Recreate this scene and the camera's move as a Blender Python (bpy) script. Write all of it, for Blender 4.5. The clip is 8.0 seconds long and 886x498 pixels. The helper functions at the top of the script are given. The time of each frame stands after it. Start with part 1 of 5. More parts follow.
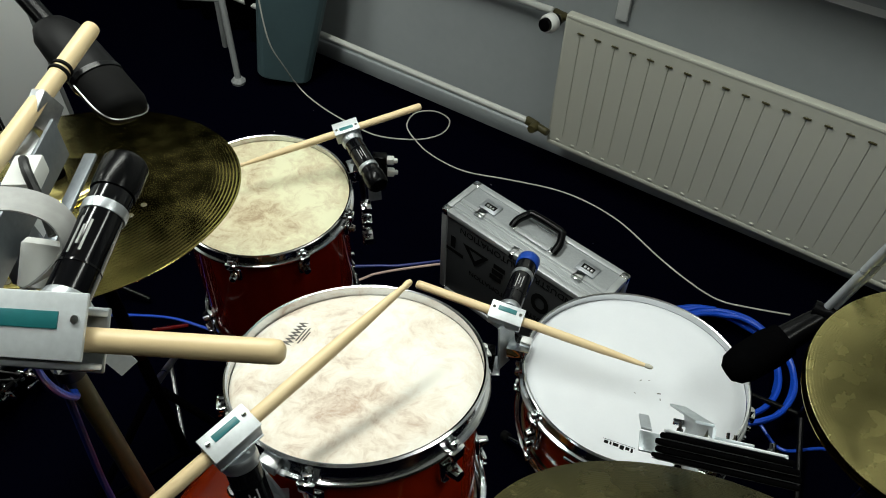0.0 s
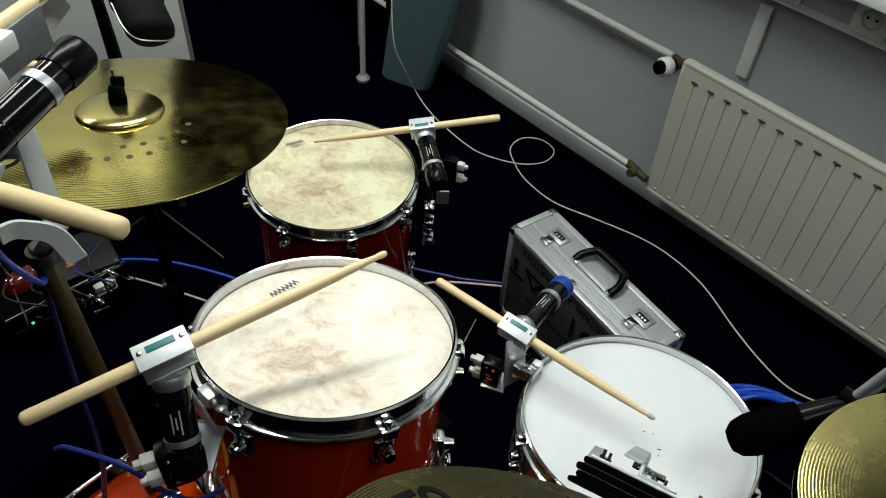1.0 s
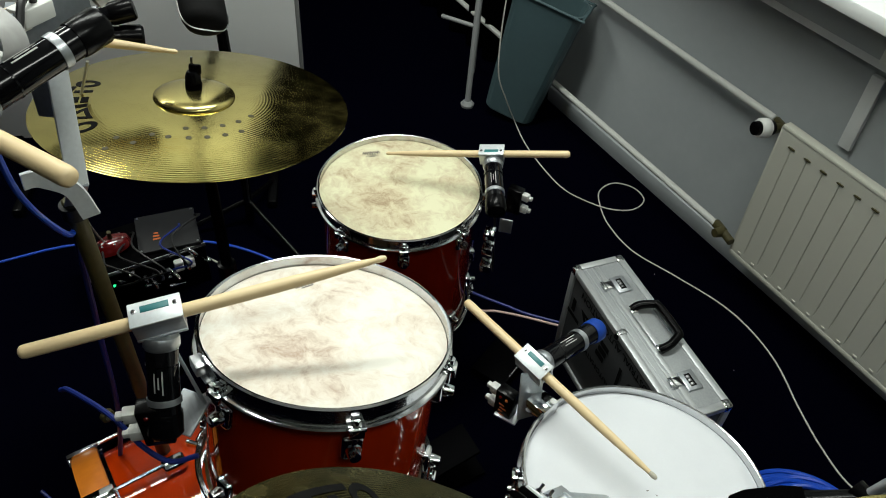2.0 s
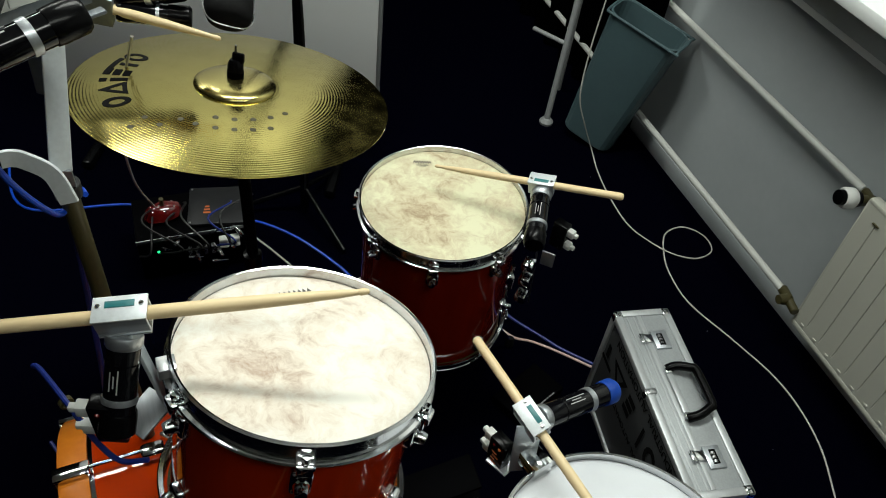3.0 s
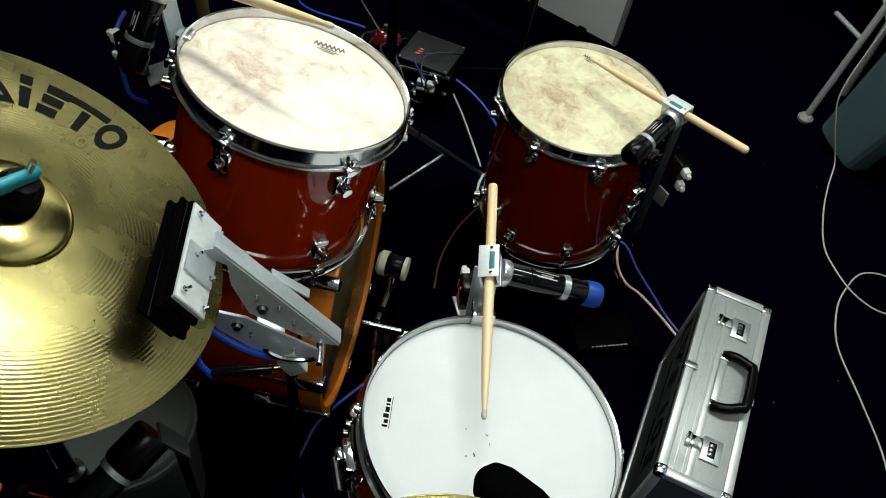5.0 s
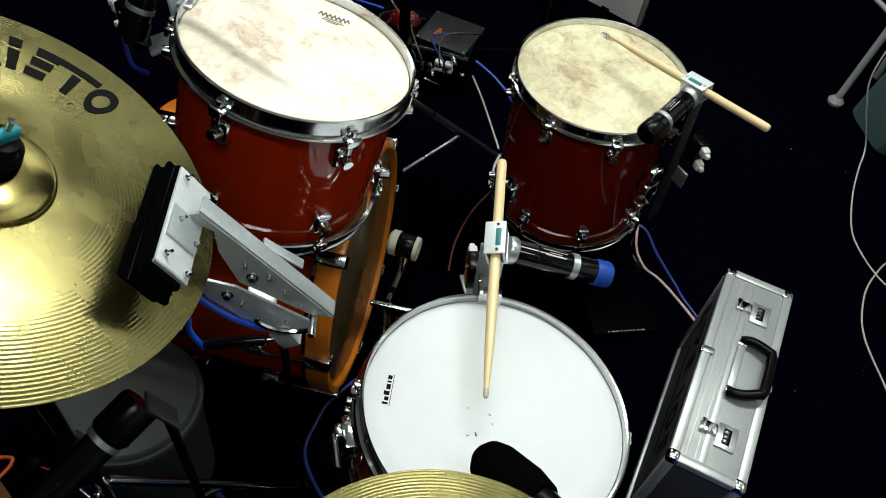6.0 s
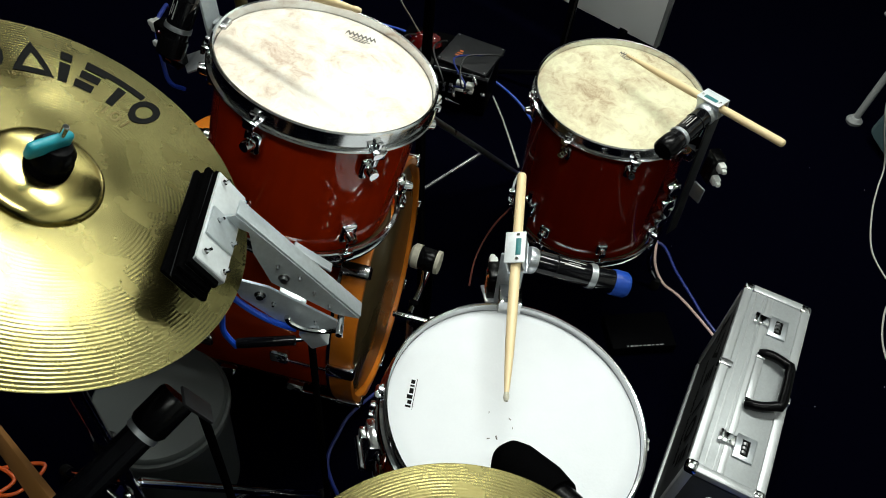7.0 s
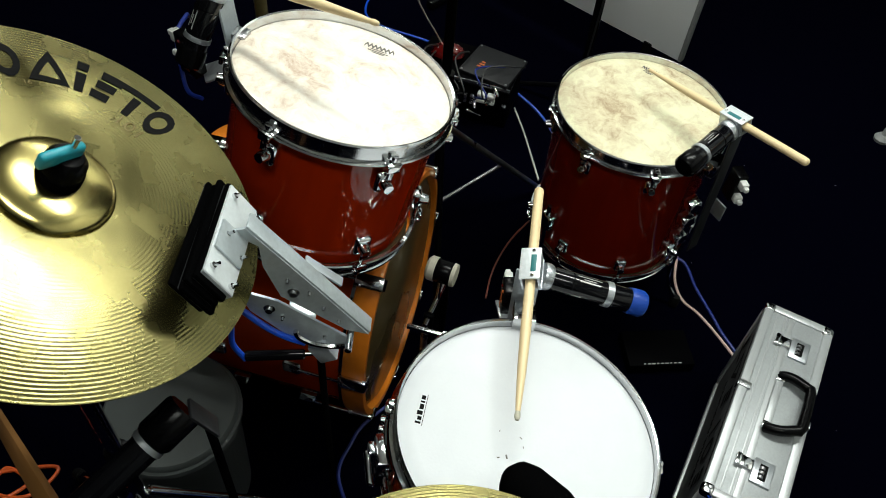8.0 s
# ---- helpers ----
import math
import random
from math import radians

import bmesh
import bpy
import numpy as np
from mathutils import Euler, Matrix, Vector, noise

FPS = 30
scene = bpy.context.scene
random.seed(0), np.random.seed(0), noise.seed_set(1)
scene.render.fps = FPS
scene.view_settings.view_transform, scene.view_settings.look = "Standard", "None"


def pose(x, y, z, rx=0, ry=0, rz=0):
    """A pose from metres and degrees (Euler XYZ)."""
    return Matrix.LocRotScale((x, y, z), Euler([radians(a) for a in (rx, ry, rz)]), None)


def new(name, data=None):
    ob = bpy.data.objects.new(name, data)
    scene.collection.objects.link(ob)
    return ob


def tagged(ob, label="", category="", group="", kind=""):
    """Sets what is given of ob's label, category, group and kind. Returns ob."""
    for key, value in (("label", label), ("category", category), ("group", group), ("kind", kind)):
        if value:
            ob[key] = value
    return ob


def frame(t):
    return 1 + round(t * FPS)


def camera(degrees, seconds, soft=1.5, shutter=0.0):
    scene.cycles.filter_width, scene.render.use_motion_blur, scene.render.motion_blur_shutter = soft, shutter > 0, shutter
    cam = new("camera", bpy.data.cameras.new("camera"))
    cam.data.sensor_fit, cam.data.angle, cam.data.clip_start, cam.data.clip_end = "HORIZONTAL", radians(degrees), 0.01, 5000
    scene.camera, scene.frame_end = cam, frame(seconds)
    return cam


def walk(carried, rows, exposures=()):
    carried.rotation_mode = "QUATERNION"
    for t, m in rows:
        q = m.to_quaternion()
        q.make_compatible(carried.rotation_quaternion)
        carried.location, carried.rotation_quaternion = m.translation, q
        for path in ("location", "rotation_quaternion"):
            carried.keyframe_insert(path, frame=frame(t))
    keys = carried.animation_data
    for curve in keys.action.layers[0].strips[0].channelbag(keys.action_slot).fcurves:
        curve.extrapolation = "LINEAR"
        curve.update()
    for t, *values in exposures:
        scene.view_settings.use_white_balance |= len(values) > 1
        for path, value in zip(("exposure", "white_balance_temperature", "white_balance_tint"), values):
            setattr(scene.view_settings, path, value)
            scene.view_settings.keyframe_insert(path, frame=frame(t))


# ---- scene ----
EXPOSURES = ((0.0, -0.46), (3.0, -0.48), (6.0, -0.28), (8.0, -0.2))
cam = camera(60.01, 8.0, soft=1.0)
# seconds, eye, heading to the left of +y, tilt up, lean
ROWS = [
    (0, 0.0921, 0.1664, 1.6707, 31.65, -48.08, 2.10),
    (0.5, 0.1249, 0.2098, 1.6449, 34.93, -47.03, 0.24),
    (1, 0.2443, 0.2482, 1.6237, 45.86, -45.72, 3.91),
    (1.2, 0.2872, 0.2480, 1.6242, 49.27, -44.86, 6.26),
    (2.3, 0.3391, 0.3885, 1.6235, 61.06, -43.71, 3.41),
    (2.5, 0.3317, 0.4142, 1.6297, 63.26, -43.81, 4.08),
    (3, 0.3067, 0.4630, 1.6243, 66.35, -44.67, 7.81),
    (3.5, 0.3285, 0.5570, 1.5757, 74.54, -48.05, 11.82),
    (3.8, 0.3820, 0.7014, 1.5692, 83.52, -50.77, 10.87),
    (4, 0.4279, 0.7761, 1.5735, 88.15, -51.87, 10.38),
    (4.2, 0.4592, 0.8218, 1.5708, 89.54, -53.14, 10.70),
    (4.5, 0.4881, 0.8708, 1.5720, 94.84, -51.85, 9.21),
    (4.7, 0.5105, 0.8825, 1.5673, 96.69, -50.38, 10.38),
    (5.8, 0.5000, 0.9274, 1.5300, 100.23, -51.39, 8.92),
    (6, 0.4992, 0.9307, 1.5279, 100.89, -51.48, 8.59),
    (6.5, 0.5228, 0.9352, 1.5366, 102.19, -50.86, 7.61),
    (7, 0.5374, 0.9385, 1.5419, 103.56, -49.91, 6.70),
    (7.5, 0.5316, 0.9405, 1.5434, 104.88, -49.54, 6.34),
    (8, 0.5213, 0.9432, 1.5410, 106.07, -49.49, 6.02),
]


def eye_pose(x, y, z, yaw, pitch, roll):
    return pose(x, y, z, 0, 0, yaw) @ pose(0, 0, 0, 90 + pitch) @ pose(0, 0, 0, 0, 0, roll)


walk(cam, [(t, eye_pose(*r)) for t, *r in ROWS], EXPOSURES)

# ---------- light ----------
world = bpy.data.worlds.new("room_world")
scene.world = world
world.use_nodes = True
world.node_tree.nodes["Background"].inputs[0].default_value = (0.75, 0.85, 1.0, 1)
world.node_tree.nodes["Background"].inputs[1].default_value = 0.002


def tube_lamp(x, y, z, sx, sy, watts, colour):
    data = bpy.data.lights.new("ceiling_lamp_light", "AREA")
    data.shape, data.size, data.size_y, data.energy, data.color = "RECTANGLE", sx, sy, watts, colour
    ob = new("ceiling_lamp_light", data)
    ob.matrix_world = pose(x, y, z)
    return ob


# second fixture is an unseen one, added to brighten the board and drum fronts
TUBES = [(-1.0, 1.05, 60), (0.75, 0.9, 20), (-2.6, -0.3, 44)]
for tx, ty, watts in TUBES:
    tube_lamp(tx, ty, 2.655, 0.24, 1.5, watts, (0.95, 1.0, 0.93))

# ---------- materials ----------


def material(name, colour, rough=0.5, metal=0.0, grain=0.0, scale=60.0, blotch=0.0, bump=0.0, coat=0.0, spec=0.5, stretch=(1, 1, 1), tint=None, rough_var=0.0, island=0.0):
    """A plain procedural surface: two noises for grain and blotches, bump, and a roughness that wanders."""
    m = bpy.data.materials.new(name)
    m.use_nodes = True
    nt = m.node_tree
    nodes, links = nt.nodes, nt.links
    b = nodes["Principled BSDF"]
    b.inputs["Base Color"].default_value = (*colour, 1)
    b.inputs["Roughness"].default_value, b.inputs["Metallic"].default_value = rough, metal
    b.inputs["Coat Weight"].default_value, b.inputs["Coat Roughness"].default_value = coat, 0.06
    b.inputs["Specular IOR Level"].default_value = spec
    tex = nodes.new("ShaderNodeTexCoord")
    mp = nodes.new("ShaderNodeMapping")
    mp.inputs["Scale"].default_value = stretch
    links.new(tex.outputs["Object"], mp.inputs[0])
    fine = nodes.new("ShaderNodeTexNoise")
    fine.inputs["Scale"].default_value, fine.inputs["Detail"].default_value = scale, 6
    links.new(mp.outputs[0], fine.inputs["Vector"])
    wide = nodes.new("ShaderNodeTexNoise")
    wide.inputs["Scale"].default_value, wide.inputs["Detail"].default_value = scale / 9, 4
    links.new(mp.outputs[0], wide.inputs["Vector"])
    col = None

    def mix(fac_socket, amount, base, other):
        n = nodes.new("ShaderNodeMix")
        n.data_type = "RGBA"
        mr = nodes.new("ShaderNodeMapRange")
        mr.inputs[1].default_value, mr.inputs[2].default_value = 0.32, 0.68
        mr.inputs[3].default_value, mr.inputs[4].default_value = 0.0, amount
        links.new(fac_socket, mr.inputs[0])
        links.new(mr.outputs[0], n.inputs["Factor"])
        if base is None:
            n.inputs["A"].default_value = (*colour, 1)
        else:
            links.new(base, n.inputs["A"])
        n.inputs["B"].default_value = (*other, 1)
        return n.outputs["Result"]
    other = tint or tuple(c * 0.55 for c in colour)
    if grain:
        col = mix(fine.outputs["Fac"], grain, col, other)
    if blotch:
        col = mix(wide.outputs["Fac"], blotch, col, other)
    if island:
        info = nodes.new("ShaderNodeObjectInfo")
        col = mix(info.outputs["Random"], island, col, other)
    if col is not None:
        links.new(col, b.inputs["Base Color"])
    if rough_var:
        mr = nodes.new("ShaderNodeMapRange")
        mr.inputs[1].default_value, mr.inputs[2].default_value = 0.3, 0.7
        mr.inputs[3].default_value, mr.inputs[4].default_value = max(0.02, rough - rough_var), rough + rough_var
        links.new(wide.outputs["Fac"], mr.inputs[0])
        links.new(mr.outputs[0], b.inputs["Roughness"])
    if bump:
        bp = nodes.new("ShaderNodeBump")
        bp.inputs["Strength"].default_value, bp.inputs["Distance"].default_value = bump, 0.002
        links.new(fine.outputs["Fac"], bp.inputs["Height"])
        links.new(bp.outputs[0], b.inputs["Normal"])
    return m


def head_material(name, pale, fibre, dark):
    """Mottled calf-like drum skin: warm cream with browner fibres drawn out in clouds."""
    m = material(name, pale, 0.6)
    nt = m.node_tree
    nodes, links, b = nt.nodes, nt.links, nt.nodes["Principled BSDF"]
    tex = nodes.new("ShaderNodeTexCoord")
    warp = nodes.new("ShaderNodeTexNoise")
    warp.inputs["Scale"].default_value, warp.inputs["Detail"].default_value = 14, 3
    links.new(tex.outputs["Object"], warp.inputs["Vector"])
    add = nodes.new("ShaderNodeMix")
    add.data_type = "RGBA"
    add.blend_type = "ADD"
    add.inputs["Factor"].default_value = 0.06
    links.new(tex.outputs["Object"], add.inputs["A"])
    links.new(warp.outputs["Color"], add.inputs["B"])
    cloud = nodes.new("ShaderNodeTexNoise")
    cloud.inputs["Scale"].default_value, cloud.inputs["Detail"].default_value, cloud.inputs["Roughness"].default_value = 24, 12, 0.74
    cloud.inputs["Distortion"].default_value = 0.35
    links.new(add.outputs["Result"], cloud.inputs["Vector"])
    big = nodes.new("ShaderNodeTexNoise")
    big.inputs["Scale"].default_value, big.inputs["Detail"].default_value = 6, 4
    links.new(tex.outputs["Object"], big.inputs["Vector"])
    mul = nodes.new("ShaderNodeMath")
    mul.operation = "MULTIPLY_ADD"
    mul.inputs[1].default_value = 0.55
    links.new(big.outputs["Fac"], mul.inputs[0])
    links.new(cloud.outputs["Fac"], mul.inputs[2])
    ramp = nodes.new("ShaderNodeValToRGB")
    e = ramp.color_ramp.elements
    e[0].position, e[0].color = 0.68, (*pale, 1)
    e[1].position, e[1].color = 1.05, (*dark, 1)
    mid = e.new(0.85)
    mid.color = (*fibre, 1)
    links.new(mul.outputs[0], ramp.inputs[0])
    links.new(ramp.outputs[0], b.inputs["Base Color"])
    return m


def cymbal_material(name, colour, rings, rough):
    """Lathed brass: fine concentric grooves as relief, hammer clouds in the gloss."""
    m = material(name, colour, rough, 1.0, grain=0.12, blotch=0.18, scale=300, tint=(colour[0] * 0.62, colour[1] * 0.6, colour[2] * 0.45), rough_var=0.05)
    nt = m.node_tree
    nodes, links, b = nt.nodes, nt.links, nt.nodes["Principled BSDF"]
    tex = nodes.new("ShaderNodeTexCoord")
    turn = nodes.new("ShaderNodeTangent")
    turn.direction_type, turn.axis = "RADIAL", "Z"
    links.new(turn.outputs[0], b.inputs["Tangent"])
    b.inputs["Anisotropic"].default_value = 0.55
    wave = nodes.new("ShaderNodeTexWave")
    wave.wave_type, wave.rings_direction = "RINGS", "Z"
    wave.inputs["Scale"].default_value, wave.inputs["Distortion"].default_value = rings, 0.15
    wave.inputs["Detail"].default_value = 2
    links.new(tex.outputs["Object"], wave.inputs["Vector"])
    dent = nodes.new("ShaderNodeTexVoronoi")
    dent.feature = "SMOOTH_F1"
    dent.inputs["Scale"].default_value, dent.inputs["Smoothness"].default_value = 38, 1.0
    links.new(tex.outputs["Object"], dent.inputs["Vector"])
    far = nodes.new("ShaderNodeVectorMath")
    far.operation = "LENGTH"
    links.new(tex.outputs["Object"], far.inputs[0])
    mask = nodes.new("ShaderNodeMapRange")
    mask.inputs[1].default_value, mask.inputs[2].default_value = 0.08, 0.19
    mask.inputs[3].default_value, mask.inputs[4].default_value = 0.12, 1.0
    links.new(far.outputs["Value"], mask.inputs[0])
    cut = nodes.new("ShaderNodeMath")
    cut.operation = "MULTIPLY"
    links.new(wave.outputs["Fac"], cut.inputs[0])
    links.new(mask.outputs[0], cut.inputs[1])
    sm = nodes.new("ShaderNodeMath")
    sm.operation = "MULTIPLY_ADD"
    sm.inputs[1].default_value = 2.0
    links.new(dent.outputs["Distance"], sm.inputs[0])
    links.new(cut.outputs[0], sm.inputs[2])
    bp = nodes.new("ShaderNodeBump")
    bp.inputs["Strength"].default_value, bp.inputs["Distance"].default_value = 1.0, 0.0001
    links.new(sm.outputs[0], bp.inputs["Height"])
    links.new(bp.outputs[0], b.inputs["Normal"])
    return m


M = {
    "grey_mic": material("dark_grey_mic_paint", (0.0045, 0.0046, 0.005), 0.5, spec=0.1, grain=0.3, scale=200, bump=0.05),
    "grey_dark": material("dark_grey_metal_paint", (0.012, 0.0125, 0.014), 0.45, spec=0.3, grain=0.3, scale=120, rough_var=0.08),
    "carpet": material("dark_navy_carpet", (0.0010, 0.0011, 0.0052), 0.95, grain=0.8, scale=900, blotch=0.5, bump=0.6, spec=0.0, tint=(0.0004, 0.0004, 0.0012)),
    "wall": material("pale_grey_wall_paint", (0.41, 0.44, 0.45), 0.7, grain=0.2, scale=35, blotch=0.35, bump=0.15, tint=(0.33, 0.36, 0.37)),
    "wall_white": material("white_wall_paint", (0.72, 0.74, 0.73), 0.7, grain=0.1, scale=40, blotch=0.15, bump=0.1, tint=(0.62, 0.64, 0.63)),
    "ceiling": material("ceiling_panel", (0.75, 0.76, 0.74), 0.85, grain=0.3, scale=120, bump=0.2),
    "curtain": material("black_curtain_cloth", (0.0012, 0.0012, 0.0015), 0.95, grain=0.5, scale=300, bump=0.3, spec=0.0),
    "radiator": material("cream_radiator_enamel", (0.52, 0.52, 0.45), 0.38, blotch=0.2, scale=30, tint=(0.44, 0.44, 0.38), rough_var=0.08),
    "pipe": material("cream_pipe_paint", (0.52, 0.53, 0.50), 0.45, blotch=0.3, scale=40, tint=(0.5, 0.5, 0.45)),
    "frame_grey": material("grey_tube_paint", (0.26, 0.27, 0.27), 0.4, blotch=0.3, scale=40),
    # real brass on the fittings; painted shade in radiator slots and cymbal dents
    "brass_dark": material("tarnished_brass_and_shade", (0.055, 0.047, 0.015), 0.45, 0.0, grain=0.6, scale=80),
    "plastic_white": material("white_plastic", (0.72, 0.73, 0.70), 0.4, blotch=0.15, scale=60),
    "plastic_black": material("black_plastic", (0.002, 0.002, 0.0024), 0.24, spec=0.12, grain=0.3, scale=200, bump=0.05),
    "rubber": material("black_rubber", (0.004, 0.004, 0.004), 0.75, grain=0.4, scale=150, bump=0.15, spec=0.1),
    "motor": material("black_anodised_motor", (0.003, 0.003, 0.004), 0.13, 0.0, spec=0.35, grain=0.3, scale=120, rough_var=0.06),
    "chrome": material("chrome", (0.74, 0.75, 0.76), 0.10, 1.0, blotch=0.3, scale=60, rough_var=0.05),
    "hoop": material("chromed_hoop", (0.66, 0.67, 0.68), 0.15, 1.0, blotch=0.3, scale=60, rough_var=0.06),
    "steel": material("worn_steel", (0.45, 0.46, 0.47), 0.32, 1.0, grain=0.5, scale=150, rough_var=0.1),
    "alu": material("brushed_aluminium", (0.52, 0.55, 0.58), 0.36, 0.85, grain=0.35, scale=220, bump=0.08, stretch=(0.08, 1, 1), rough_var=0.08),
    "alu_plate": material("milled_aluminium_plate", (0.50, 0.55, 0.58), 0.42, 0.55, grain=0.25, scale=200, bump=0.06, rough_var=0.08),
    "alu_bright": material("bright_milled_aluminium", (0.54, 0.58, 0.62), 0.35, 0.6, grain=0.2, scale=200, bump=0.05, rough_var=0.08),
    # paler copy of the aluminium: light caught by the plates is put into colour
    "alu_lit": material("lit_milled_aluminium", (0.66, 0.70, 0.72), 0.42, 0.25, grain=0.2, scale=200, bump=0.05, rough_var=0.08),
    # darker copy of the aluminium for plates on the robot stand
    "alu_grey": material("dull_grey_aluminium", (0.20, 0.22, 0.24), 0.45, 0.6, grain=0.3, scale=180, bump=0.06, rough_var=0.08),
    # navy of the lit carpet strip: the light is put into the colour
    "strap": material("lit_navy_carpet", (0.004, 0.005, 0.05), 0.8, grain=0.5, scale=400, bump=0.3, spec=0.1),
    "teal": material("teal_inlay", (0.015, 0.16, 0.17), 0.4, grain=0.2, scale=200),
    "wood": material("hickory_stick", (0.80, 0.64, 0.38), 0.42, grain=0.45, scale=90, blotch=0.3, bump=0.08, stretch=(1, 1, 0.07), tint=(0.66, 0.47, 0.24)),
    "wood_old": material("worn_brown_stick", (0.22, 0.10, 0.03), 0.5, grain=0.6, scale=90, blotch=0.4, stretch=(1, 1, 0.1), tint=(0.2, 0.09, 0.02)),
    "skin": head_material("mottled_drum_skin", (0.80, 0.77, 0.69), (0.69, 0.61, 0.51), (0.44, 0.32, 0.24)),
    "skin_yellow": head_material("yellowed_drum_skin", (0.72, 0.70, 0.48), (0.58, 0.50, 0.33), (0.34, 0.24, 0.14)),
    "coated": material("white_coated_skin", (0.68, 0.70, 0.73), 0.6, grain=0.1, scale=240, blotch=0.2, bump=0.08, tint=(0.58, 0.60, 0.64)),
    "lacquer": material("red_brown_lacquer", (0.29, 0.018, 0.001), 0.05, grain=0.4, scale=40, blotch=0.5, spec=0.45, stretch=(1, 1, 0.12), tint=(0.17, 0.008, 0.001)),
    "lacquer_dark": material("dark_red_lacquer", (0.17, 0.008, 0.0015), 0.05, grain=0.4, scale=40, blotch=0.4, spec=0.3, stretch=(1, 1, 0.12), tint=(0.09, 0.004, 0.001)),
    # brighter lacquer copy: light falling on the bass shell is put into colour
    "lacquer_bass_lit": material("lit_orange_red_lacquer", (0.40, 0.032, 0.0015), 0.05, grain=0.3, scale=40, blotch=0.4, spec=0.45, stretch=(1, 1, 0.12), tint=(0.5, 0.035, 0.002)),
    "orange": material("amber_hoop_lacquer", (0.66, 0.20, 0.015), 0.35, grain=0.4, scale=60, blotch=0.35, coat=0.5, spec=0.3, tint=(0.48, 0.12, 0.008)),
    "bass_skin": material("smoky_clear_skin", (0.075, 0.055, 0.02), 0.3, blotch=0.8, scale=30, coat=0.2, tint=(0.05, 0.035, 0.015), rough_var=0.08),
    "ride": cymbal_material("dark_gold_ride_bronze", (0.50, 0.42, 0.135), 66, 0.17),
    "crash": cymbal_material("bright_gold_crash_brass", (0.25, 0.22, 0.09), 84, 0.26),
    "bell": material("polished_bell_brass", (0.55, 0.46, 0.17), 0.22, 1.0, blotch=0.3, scale=60, rough_var=0.04),
    "ink": material("black_print", (0.005, 0.005, 0.005), 0.8, grain=0.2, scale=200, spec=0.1),
    "ink_gold": material("fine_engraved_print", (0.30, 0.24, 0.09), 0.5),
    "ink_grey": material("grey_print", (0.10, 0.09, 0.08), 0.6),
    "cyan_plastic": material("teal_wing_nut_plastic", (0.01, 0.26, 0.33), 0.4, grain=0.2, scale=100),
    "felt": material("black_felt", (0.0018, 0.0018, 0.002), 0.95, grain=0.6, scale=400, bump=0.5, spec=0.0),
    "felt_white": material("cream_felt", (0.55, 0.52, 0.42), 0.95, grain=0.4, scale=300, bump=0.4),
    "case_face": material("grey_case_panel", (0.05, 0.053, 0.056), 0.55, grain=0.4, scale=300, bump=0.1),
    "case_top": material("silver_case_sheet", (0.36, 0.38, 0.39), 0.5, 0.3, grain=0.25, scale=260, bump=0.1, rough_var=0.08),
    "case_rail": material("silver_case_extrusion", (0.47, 0.49, 0.50), 0.42, 0.45, grain=0.2, scale=200, stretch=(0.1, 1, 1), rough_var=0.06),
    "bin": material("blue_grey_bin_plastic", (0.065, 0.11, 0.12), 0.45, grain=0.25, scale=60, blotch=0.4, bump=0.05, tint=(0.05, 0.08, 0.09), rough_var=0.08),
    "board": material("white_board_laminate", (0.84, 0.86, 0.85), 0.5, blotch=0.2, scale=20, tint=(0.76, 0.78, 0.77)),
    "cable_grey": material("pale_grey_cable", (0.50, 0.49, 0.44), 0.5, blotch=0.2, scale=60),
    "cable_blue": material("blue_air_hose", (0.008, 0.07, 0.55), 0.3, blotch=0.3, scale=40),
    "cap_blue": material("blue_motor_cap", (0.006, 0.05, 0.32), 0.4, blotch=0.3, scale=60),
    "cable_navy": material("dark_blue_cable", (0.004, 0.018, 0.17), 0.45, blotch=0.3, scale=40),
    "cable_red": material("dull_red_cable", (0.26, 0.08, 0.06), 0.5),
    "cable_pink": material("pinkish_white_cable", (0.60, 0.42, 0.38), 0.5),
    "cable_orange": material("orange_cable", (0.62, 0.09, 0.01), 0.45),
    "cable_black": material("black_cable", (0.006, 0.006, 0.006), 0.5),
    "orange_print": material("orange_print", (0.55, 0.12, 0.02), 0.5),
    "red_glass": material("red_plastic_gloss", (0.10, 0.004, 0.004), 0.12, coat=0.8, blotch=0.3, scale=60),
    "box_black": material("black_box_paint", (0.0008, 0.0008, 0.0012), 0.6, spec=0.02, grain=0.4, scale=150, bump=0.08),
    "ribbon": material("grey_ribbon_cable", (0.36, 0.36, 0.35), 0.5, grain=0.4, scale=120, stretch=(1, 1, 0.05)),
    "grey_shell": material("matt_grey_plastic", (0.075, 0.085, 0.085), 0.6, blotch=0.4, scale=20),
}


def glow(name, colour, strength):
    m = bpy.data.materials.new(name)
    m.use_nodes = True
    b = m.node_tree.nodes["Principled BSDF"]
    b.inputs["Base Color"].default_value = (*colour, 1)
    b.inputs["Emission Color"].default_value, b.inputs["Emission Strength"].default_value = (*colour, 1), strength
    return m


M["led_green"] = glow("green_led", (0.02, 0.8, 0.25), 2.0)
M["tube"] = glow("fluorescent_tube", (0.95, 1.0, 0.92), 6.0)

# ---------- building helpers ----------


def mesh_of(bm, name, mat, smooth=40):
    me = bpy.data.meshes.new(name)
    bmesh.ops.recalc_face_normals(bm, faces=bm.faces)
    bm.to_mesh(me)
    bm.free()
    me.materials.append(M[mat])
    if smooth:
        me.shade_smooth()
        me.set_sharp_from_angle(angle=radians(smooth))
    return me


def thing(name, label, category, m=None, group="", kind=""):
    ob = new(name)
    ob.empty_display_size = 0.05
    ob.matrix_world = m if m is not None else Matrix()
    return tagged(ob, label, category, group, kind)


